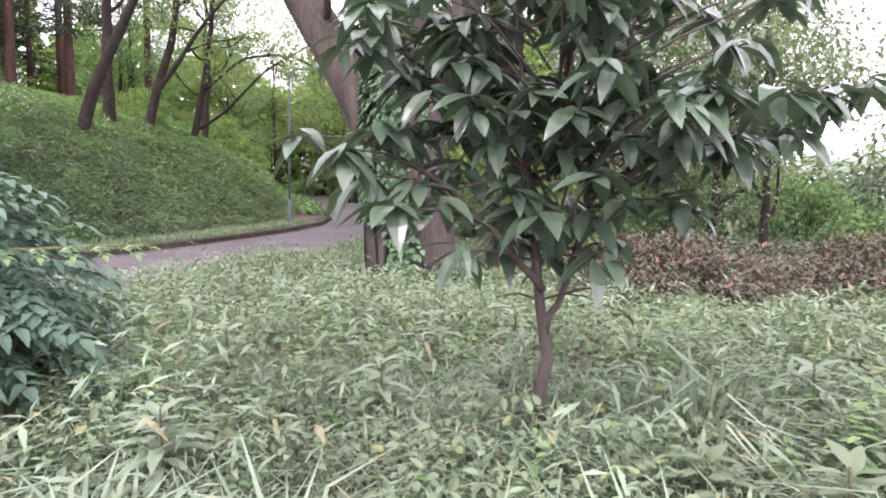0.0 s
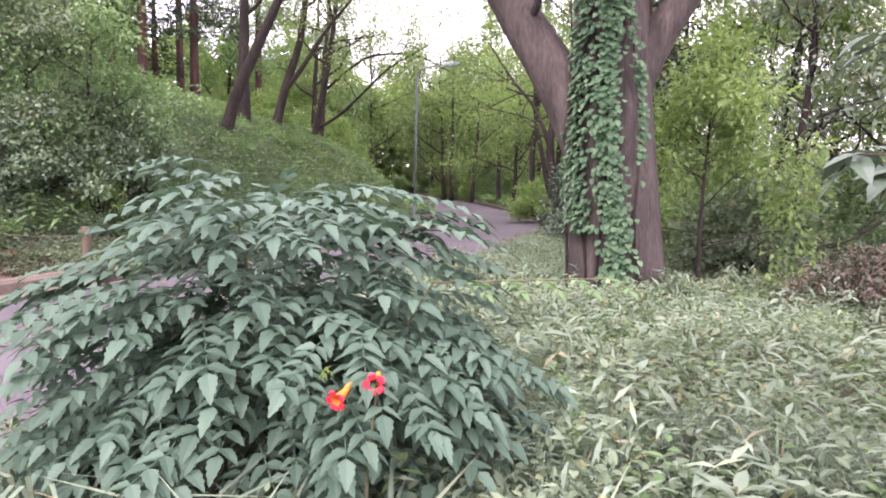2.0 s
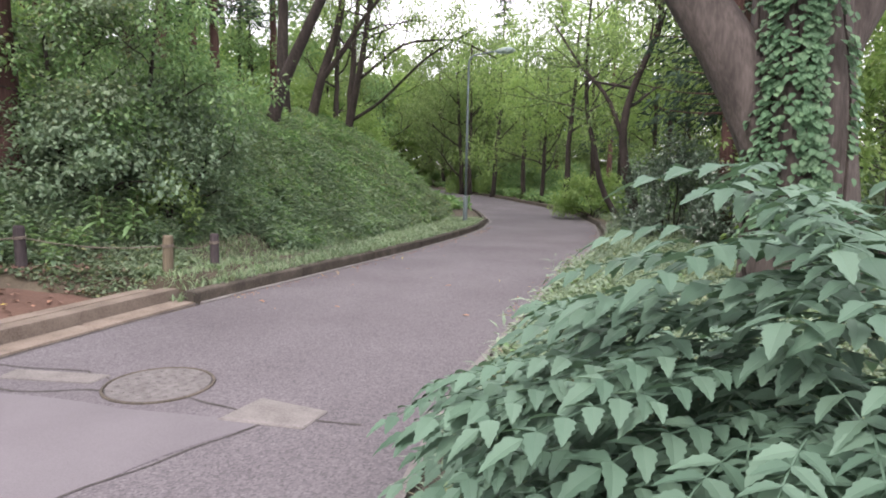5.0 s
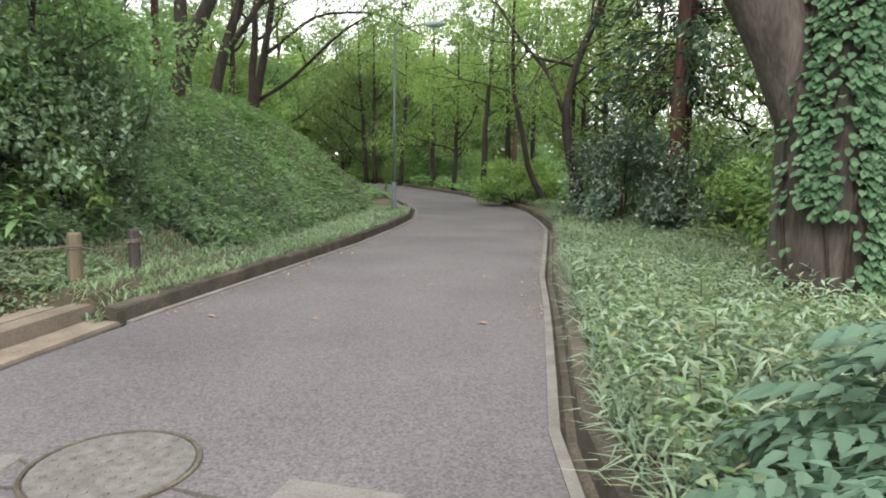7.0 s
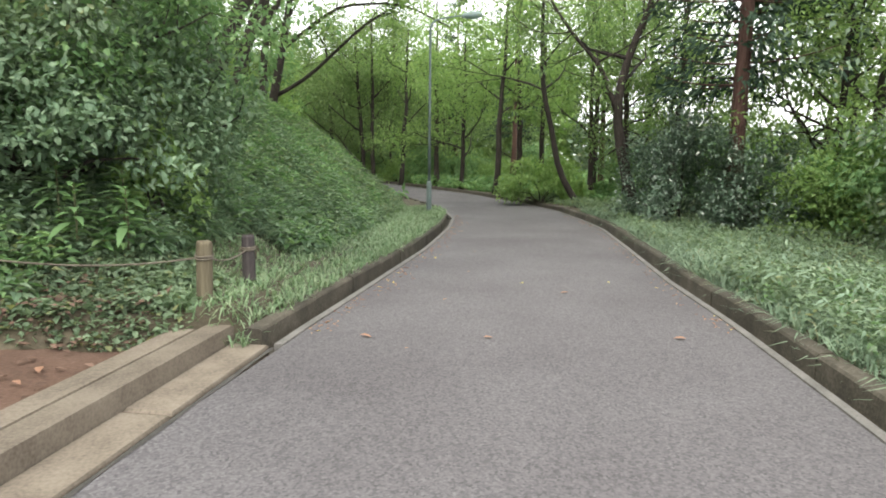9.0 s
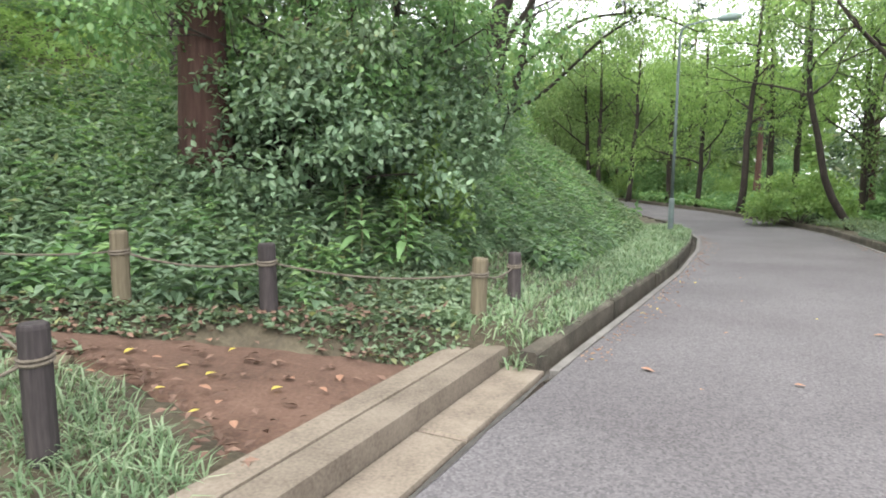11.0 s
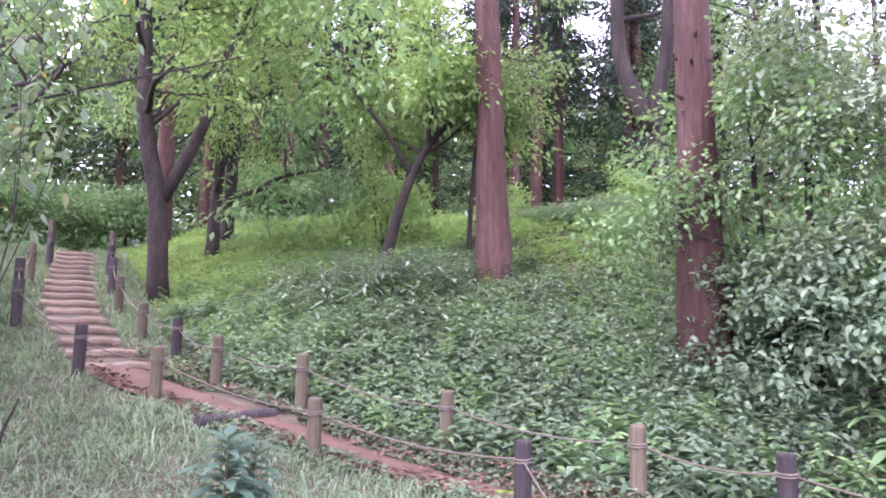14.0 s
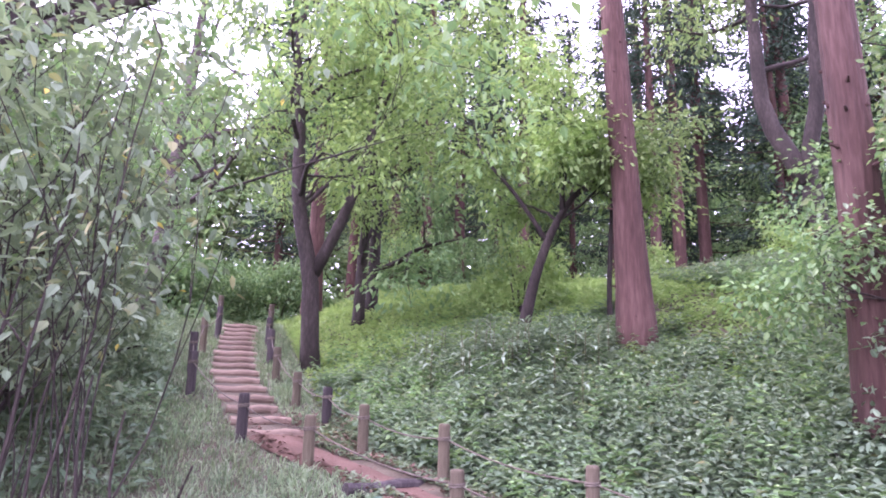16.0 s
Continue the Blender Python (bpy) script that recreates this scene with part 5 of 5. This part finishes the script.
out = np.c_[np.cos(aa), np.sin(aa), np.zeros(len(aa))]
b = Buf()
drift = -0.075 * np.clip(zz - 0.3, 0, 4)
b.leaves(np.c_[out[:, :1] * rr[:, None] + drift[:, None], out[:, 1:2] * rr[:, None], zz] + out * rng.uniform(0, 0.07, (len(aa), 1)), out * 0.7 + unit(len(aa)) * 0.4 - [0, 0, 0.7], out + [0, 0, 0.7], 0.085 * rng.uniform(0.6, 1.25, len(aa)), 0.07, lobes=True)
part("foliage", b, L["ivy"], ivy, kind="stuff")
for k, a0 in enumerate((-1.68, -2.35, -2.9, -1.15, -1.9)):
    z1 = np.linspace(-0.05, 5.0, 24)
    r1 = 0.62 * np.interp(z1, [0, 0.3, 2, 5], [1.06, 1.0, 0.86, 0.65]) + 0.008
    a1 = a0 + 0.12 * np.sin(z1 * 2.1 + k)
    w = Buf()
    w.tube(np.c_[np.cos(a1) * r1 - 0.075 * np.clip(z1 - 0.3, 0, 4), np.sin(a1) * r1, z1], np.linspace(0.018, 0.006, 24), 6)
    part("vine", w, M["dark_bark"], ivy)

# small evergreen tree with large leaves
sap = thing("evergreen_sapling", (0.94, 2.83, float(height(0.94, 2.83)) - 0.04), "small evergreen tree with large glossy drooping leaves", "tree")
stems_ = [[(0, 0, 0), (0.03, 0, 0.45), (0.03, 0, 0.8), (-0.02, 0.02, 1.3), (-0.08, 0.0, 1.9), (-0.1, 0, 2.5)], [(0.03, 0, 0.75), (0.12, 0.03, 1.15), (0.2, 0.05, 1.6), (0.3, 0.05, 2.4)],
          [(0.02, 0, 1.0), (-0.15, -0.05, 1.3), (-0.4, -0.05, 1.6), (-0.62, -0.05, 1.75)], [(0.18, 0.04, 1.5), (0.4, 0.0, 1.75), (0.7, -0.05, 1.95)], [(-0.05, 0, 1.6), (-0.3, 0.1, 2.0), (-0.6, 0.1, 2.3)]]
clus = []
for k, way in enumerate(stems_):
    way = np.array(way, float) * [1.15, 1.15, 0.78]
    u = np.linspace(0, len(way) - 1, 14)
    p = np.stack([np.interp(u, np.arange(len(way)), way[:, i]) for i in range(3)], 1)
    p[1:-1] = (p[:-2] + 2 * p[1:-1] + p[2:]) / 4 + rng.normal(size=(12, 3)) * 0.006
    w = Buf()
    w.tube(p, np.linspace(0.034 if k == 0 else 0.017, 0.006, 14), 8)
    tips = []
    for i in ((6, 7, 8, 9, 10, 11, 12, 13) if k == 0 else (5, 7, 9, 11, 13) if k < 5 else (8, 13)):
        for a in rng.uniform(0, 6.28, 3):
            d = np.array([math.cos(a), math.sin(a), 0.15])
            e = p[i] + d * rng.uniform(0.15, 0.42)
            tw = Buf()
            tw.tube([p[i], (p[i] + e) / 2 + [0, 0, 0.02], e], [0.006, 0.005, 0.003], 5, False)
            part("twig", tw, M["grey_bark"], sap)
            if e[2] > 0.8:
                clus.append(e)
    part("trunk" if k == 0 else "limb", w, M["grey_bark"], sap, smooth=True)
for q in unit(80) * (rng.random((80, 1)) ** 0.4) * [0.84, 0.6, 0.62] + [0.06, 0, 1.7]:
    if q[2] < 1.12:
        continue
    root = np.array([0.05 + 0.2 * q[0], 0.1 * q[1], q[2] - 0.25])
    tw = Buf()
    tw.tube([root, (root + q) / 2 + [0, 0, 0.03], q], [0.007, 0.005, 0.003], 5, False)
    part("twig", tw, M["grey_bark"], sap)
    clus.append(q)
spot = []
for e in clus:
    m = 9 + int(rng.integers(0, 5))
    for k in range(m):
        a = k * 2.4 + rng.random()
        spot.append((e + unit(1)[0] * 0.03, (math.cos(a), math.sin(a), rng.uniform(-0.75, 0.15)), np.array([0, 0, 1]) + rng.normal(size=3) * 0.2, rng.uniform(0.75, 1.2)))
spot.sort(key=lambda s: s[0][1])
mk = []
for ln, wd, dr in ((0.16, 0.06, 0.3), (0.18, 0.065, 0.45), (0.145, 0.055, 0.2)):
    bb = Buf()
    bb.add(*leaf_blade(ln, wd, dr))
    mk.append(bb)
leafy(sap, spot, mk, L["glossy"], "leaf", 300, "inner_foliage")

# trumpet vines with their flowers
vine_bush((-2.12, 2.9), "dense trumpet vine bush with toothed blue-green leaflets", 0.92, 0.75, 1.24, 1250, (0.1, -1.0, 0.25), size=0.076)
vine_bush((-2.5, 4.0), "low spreading trumpet vine beside the kerb", 0.75, 0.85, 0.8, 420, (-0.8, -0.5, 0.3), 200, 8)
for (x0, y0, z0), (dx, dy) in (((-1.55, 2.75, 1.42), (1.0, 0.2)), ((-2.9, 3.6, 0.8), (-0.3, 0.5))):
    g = float(height(x0, y0))
    sh = thing("vine_shoot", (x0, y0, g), "long arching vine shoot with young light leaves", "plant", "vine shoots")
    u = np.linspace(0, 1, 9)[:, None]
    p = np.array([[0, 0, z0 - g - 0.3]]) * np.minimum(1, u * 3) + np.array([dx, dy, 0.05]) * np.clip(u - 0.25, 0, 1) + [0, 0, 0.0]
    p[0] = (0, 0, 0)
    w = Buf()
    w.tube(p, np.linspace(0.006, 0.003, 9), 5)
    part("stem", w, M["stem"], sh)
    leafy(sh, [(p[i], (dx * 0.5 + s * dy, dy * 0.5 - s * dx, 0.1), (0, 0, 1), 0.6) for i in (4, 5, 6, 7, 8) for s in (0.8, -0.8)], [sprig(3, 0.2, 0.07)], L["lush"], "leaf_sprig", 50, "rest")

flower = thing("trumpet_flower", (-1.49, 2.16, 0.34), "red-orange trumpet flowers on a thin pale stalk", "flower")
w = Buf()
w.tube([(0, 0, -0.15), (0.01, 0, 0.3), (0.04, 0, 0.62)], [0.007, 0.006, 0.003], 6)
part("stalk", w, M["stem"], flower)
for k, (c, d) in enumerate((((0.035, -0.02, 0.60), (0.15, -0.95, 0.1)), ((-0.075, -0.03, 0.545), (-0.2, -0.9, -0.2)))):
    d = np.array(d) / np.linalg.norm(d)
    c = np.array(c)
    t = Buf()
    t.tube([c - d * 0.09 + [0, 0, 0.015], c - d * 0.05, c - d * 0.015, c], [0.006, 0.011, 0.016, 0.022], 10, False)
    blossom = part("blossom", t, M["tube"], flower, "orange flower tube", True)
    for j in range(5):
        a = j * 1.2566
        s1 = np.cross(d, (0, 0, 1))
        s1 /= np.linalg.norm(s1)
        s2 = np.cross(s1, d)
        e = math.cos(a) * s1 + math.sin(a) * s2
        f = np.cross(d, e)
        pt = Buf()
        pt.add([c + e * 0.014 - f * 0.01, c + e * 0.014 + f * 0.01, c + e * 0.028 + f * 0.013 + d * 0.004, c + e * 0.028 - f * 0.013 + d * 0.004, c + e * 0.035 - d * 0.003], [(0, 1, 2, 3), (3, 2, 4, 4)])
        part("petal", pt, M["petal"], blossom, "red petal")
t = Buf()
t.leaves(np.array([(-0.1, -0.03, 0.62)] * 9) + unit(9) * 0.02, unit(9) + [0, 0, 0.4], unit(9) + [0, 0, 1], 0.035, 0.012)
part("bud", t, L["bright"], flower, "yellow-orange buds")

# leafy weeds and tufts on the verge
LW = "leafy weed with long pale green leaves on the verge"
for x, y, n, ln, tall in ((-0.41, 2.4, 26, 0.17, 0.42), (0.75, 2.0, 18, 0.16, 0.3), (-0.05, 2.05, 14, 0.13, 0.3), (1.5, 2.4, 20, 0.17, 0.35), (0.3, 2.9, 22, 0.16, 0.42), (-0.6, 3.4, 18, 0.15, 0.4), (2.2, 3.2, 22, 0.2, 0.4),
                          (1.9, 2.3, 20, 0.2, 0.38), (-0.2, 4.6, 16, 0.16, 0.4), (0.9, 4.4, 18, 0.17, 0.4), (-3.0, 5.2, 16, 0.14, 0.4), (-2.6, 6.0, 18, 0.15, 0.45), (-2.2, 7.2, 16, 0.15, 0.45)):
    rosette((x, y), LW, n, ln, ln * 0.3, "pale" if (n % 4) else "weed", tall)
rosette((-9.84, 4.2), "dark glossy broad-leaved plant in the grass", 44, 0.23, 0.07, "vine", 0.58)
rosette((-9.98, 4.4), "dark glossy broad-leaved plant in the grass", 34, 0.21, 0.066, "vine", 0.5)
for x, y in ((-8.15, 8.05), (-7.85, 8.2), (-8.4, 8.3), (-8.0, 8.5)):
    rosette((x, y), "broad-leaved green plant at the shrub's foot", 24, 0.2, 0.062, "lush", 0.55)
for x, y in ((-13.2, 6.9), (-13.8, 6.7), (-13.5, 7.4), (-14.3, 6.9), (-12.6, 7.2), (-14.8, 6.6), (-13.0, 7.7)):
    for k in range(5):
        rosette((x + rng.normal() * 0.3, y + rng.normal() * 0.25), "tall bamboo grass with broad pale blades on the bank", 14, 0.26, 0.045, "pale", 0.55)
for x, y in ((-1.95, 1.95), (-1.75, 1.9), (-1.4, 2.0), (-2.2, 1.98), (-0.9, 1.9), (0.2, 1.75), (1.2, 1.7), (-0.3, 1.8), (2.0, 1.9), (-2.5, 2.02), (2.6, 2.3), (0.7, 1.6), (1.6, 2.9), (2.3, 2.7), (2.9, 3.3)):
    tuft((x, y), "arching tuft of long pale grass at the verge's edge", 70, 0.78, 0.016)

# thicket of thin stems left of the log steps
TH = thing("thicket", (-10.9, 2.2, float(height(-10.9, 2.2)) - 0.03), "tangled thicket of thin brown stems with few leaves", "shrub")
tips = []
for k in range(56):
    x, y = rng.uniform(-1.5, 0.7), rng.uniform(-1.2, 0.55)
    w = Buf()
    grow(w, tips, (x, y, -0.05), (rng.normal() * 0.1, rng.normal() * 0.1, 1), rng.uniform(1.8, 3.4), rng.uniform(0.006, 0.013), 1, 3, 0.1, 0.08, 0.6, 5)
    part("stem", w, M["dark_bark"], TH)
b = Buf()
leaf_cloud(b, tips, 10, 0.09, 0.3, lobes=True)
part("foliage", b, L["weed"], TH, kind="stuff")
b = Buf()
leaf_cloud(b, tips[::12], 1, 0.06, 0.2)
part("yellow_leaves", b, L["yellow"], TH, "a few yellowed leaves", kind="stuff")
for x, y, hh, lx in ((-9.9, 2.75, 1.25, 0.06), (-9.8, 2.9, 1.1, 0.1), (-9.7, 3.1, 0.9, 0.35)):
    st = thing("bare_stick", (x, y, float(height(x, y)) - 0.03), "thin bare brown stem standing in the grass", "plant", "bare stems")
    w = Buf()
    u = np.linspace(0, 1, 8)
    w.tube(np.c_[lx * u * u, 0.4 * lx * u + 0.03 * np.sin(u * 6), u * hh], np.linspace(0.012, 0.005, 8), 6)
    part("stem", w, M["dark_bark"], st)

for x, y, h_ in ((-13.5, 1.6, 2.6), (-15.4, 2.0, 2.4), (-12.4, 0.2, 3.0), (-17.8, 1.4, 3.2), (-15.6, -0.4, 3.4)):
    shrub((x, y), "loose leafy bush behind the thicket of stems", 1.1, 1.0, h_, "weed", 5000, 0.1, 12, clumps=90, group="bushes behind the thicket", puff=0.3)

# fallen leaves
lv, lq = leaf_blade(0.09, 0.045, 0.15, 0.3)
fl = [mesh_of("fallen_leaf", lv * s, lq, L[m]) for s, m in ((1.0, "fallen"), (0.8, "fallen"), (0.9, "yellow"))]
for k in range(30):
    if k < 11:
        y = rng.uniform(5.5, 13)
        x = rng.uniform(road_l(y) + 0.15, road_r(y) - 0.4)
        z, where = float(road_z(y)) + 0.006, "on the asphalt"
    else:
        x, y = rng.uniform(-9.0, -7.7), rng.uniform(5.7, 6.9)
        z, where = float(np.interp(x, PATH_X, PATH_Z)) + 0.05, "on the bare earth"
    o = new("fallen_leaf", fl[k % 3])
    o.matrix_world = turn_to((x, y, z + 0.008), (math.cos(k), math.sin(k), 0.05), (0, 0, 1), rng.uniform(0.5, 1.1))
    tagged(o, "dry curled fallen leaf lying " + where, "leaf", "fallen leaves")
n = 12000
x, y = rng.uniform(-14, -7.4, n), rng.uniform(3.9, 7.8, n)
pdist = path_dist(x, y)
ok = (pdist < 0.95) & ((toe(x, y)[0] > -0.55) | (pdist < -0.02)) & ((pdist > -0.16) | (rng.random(n) < 0.1)) & (rng.random(n) > pdist * 0.8)
x, y = x[ok], y[ok]
b = Buf()
b.leaves(np.c_[x, y, np.maximum(np.interp(x, PATH_X, PATH_Z), height(x, y)) + 0.06], unit(len(x), 0.15), unit(len(x)) * 0.3 + [0, 0, 1], 0.065 * rng.uniform(0.5, 1.3, len(x)), 0.036)
tagged(new("leaf_litter", b.mesh("leaf_litter", L["litter"])), "brown fallen leaves scattered along the footpath", "leaf litter", kind="stuff")

n = 500
y = rng.uniform(7.8, 19, n)
x = np.where(rng.random(n) < 0.6, road_l(y) + np.abs(rng.normal(size=n)) * 0.12 + 0.02, side_x(y) - np.abs(rng.normal(size=n)) * 0.1)
b = Buf()
b.leaves(np.c_[x, y, road_z(y) + 0.008], unit(n, 0.1), unit(n) * 0.25 + [0, 0, 1], 0.04 * rng.uniform(0.4, 1.4, n), 0.018)
tagged(new("road_debris", b.mesh("road_debris", L["fallen"])), "small dry leaf bits along the road's edges", "leaf litter", kind="stuff")

# woods all round


def scatter(ob, places, lo, hi):
    for x, y in places:
        s = rng.uniform(lo, hi)
        m = Matrix.Translation((x, y, float(height(x, y)) - 0.15)) @ Matrix.Rotation(rng.uniform(0, 6.28), 4, "Z") @ Matrix.Scale(s, 4)
        copy_thing(ob, m)


def spots(n, x0, x1, y0, y1):
    return list(zip(rng.uniform(x0, x1, n), rng.uniform(y0, y1, n)))


scatter(far_cedar, [(-24.6, 9.2), (-26, 12), (-20.3, 15.5), (-20.8, 16.8), (-21.3, 18.4), (-23.4, 13.0), (-27, 8.5), (-22.8, 6.4)] + spots(14, -40, -25, 7, 26) + spots(8, -24, -14, 18, 32), 0.8, 1.15)
scatter(wood_tree, spots(9, -38, -26, 6.5, 24) + spots(6, -20, -12, 16, 34) + spots(10, -42, -25, -6, 3.0), 0.6, 1.0)
scatter(wood_tree_b, spots(12, -9, 6, 34, 60) + [(2.6, 24), (6.5, 21), (4.0, 30), (9.5, 27)] + spots(3, 12, 24, 16, 30) + spots(9, -24, -8, 36, 60), 0.7, 1.25)
scatter(low_cedar, [(0.5, 15.6), (-29, 10.5), (-27, 14), (-31, 13), (-24, 17), (-33, 8), (-28, 18), (-35, 12), (-19, 19), (-17, 21), (-21, 22), (-18, 25), (-15, 23), (-23, 20), (-26, 22), (-30, 6.5), (-3.0, 44.0), (0.0, 40.0), (-7, 48), (3, 33)], 0.75, 1.0)
scatter(under, spots(4, -26, -15, 10, 17) + spots(12, -20, -9.5, 19, 34) + spots(8, -9, 4, 36, 46), 0.6, 1.2)
scatter(under_b, spots(7, 1.2, 8, 16, 34) + spots(12, -34, -22, 6, 20) + spots(16, -34, -19, -5, 2.6) + spots(14, -14, 8, 38, 52) + spots(6, 8, 20, 12, 30), 0.6, 1.3)

# far woods that close the view


def far_woods(n, az0, az1, tall0, leaf, label):
    az, rad = rng.uniform(az0, az1, n), rng.uniform(44, 62, n)
    x, y = -6 + rad * np.cos(az), 8 + rad * np.sin(az)
    tall = tall0 * (0.6 + 0.3 * patchy(az * 14, rad * 0.05) + 0.3 * patchy(az * 41, rad * 0.02))
    z = height(x, y) + tall * rng.random(n) ** 0.8
    b = Buf()
    b.leaves(np.c_[x, y, z], unit(n, 0.5), unit(n) * 0.6 + [0, 0, 1], 0.75 * rng.uniform(0.6, 1.3, n), 0.5)
    return tagged(new("far_woods", b.mesh("far_woods", L[leaf])), label, "woods", kind="stuff")


far_woods(24000, -0.6, 1.3, 5.0, "pale", "far light green woods beyond the meadow")
# bright leaf colour stands in for pale haze and sky-lit gaps
far_woods(30000, 1.3, 2.2, 10.0, "bright", "far green woods closing the road's view, haze and sky light put into their colour")
# the darker crown leaf stands in for shade deep in the woods
far_woods(90000, 2.2, 3.9, 21.0, "crown", "far green woods behind the conifers, woodland shade put into their dark colour")

# bushes where the log steps lead over the crest
scatter(under_b, [(-23.5, 3.0), (-25.5, 4.2), (-27.5, 3.4), (-24.5, 1.6), (-28.5, 5.4), (-26.5, 6.2), (-30.5, 4.4)], 0.9, 1.25)
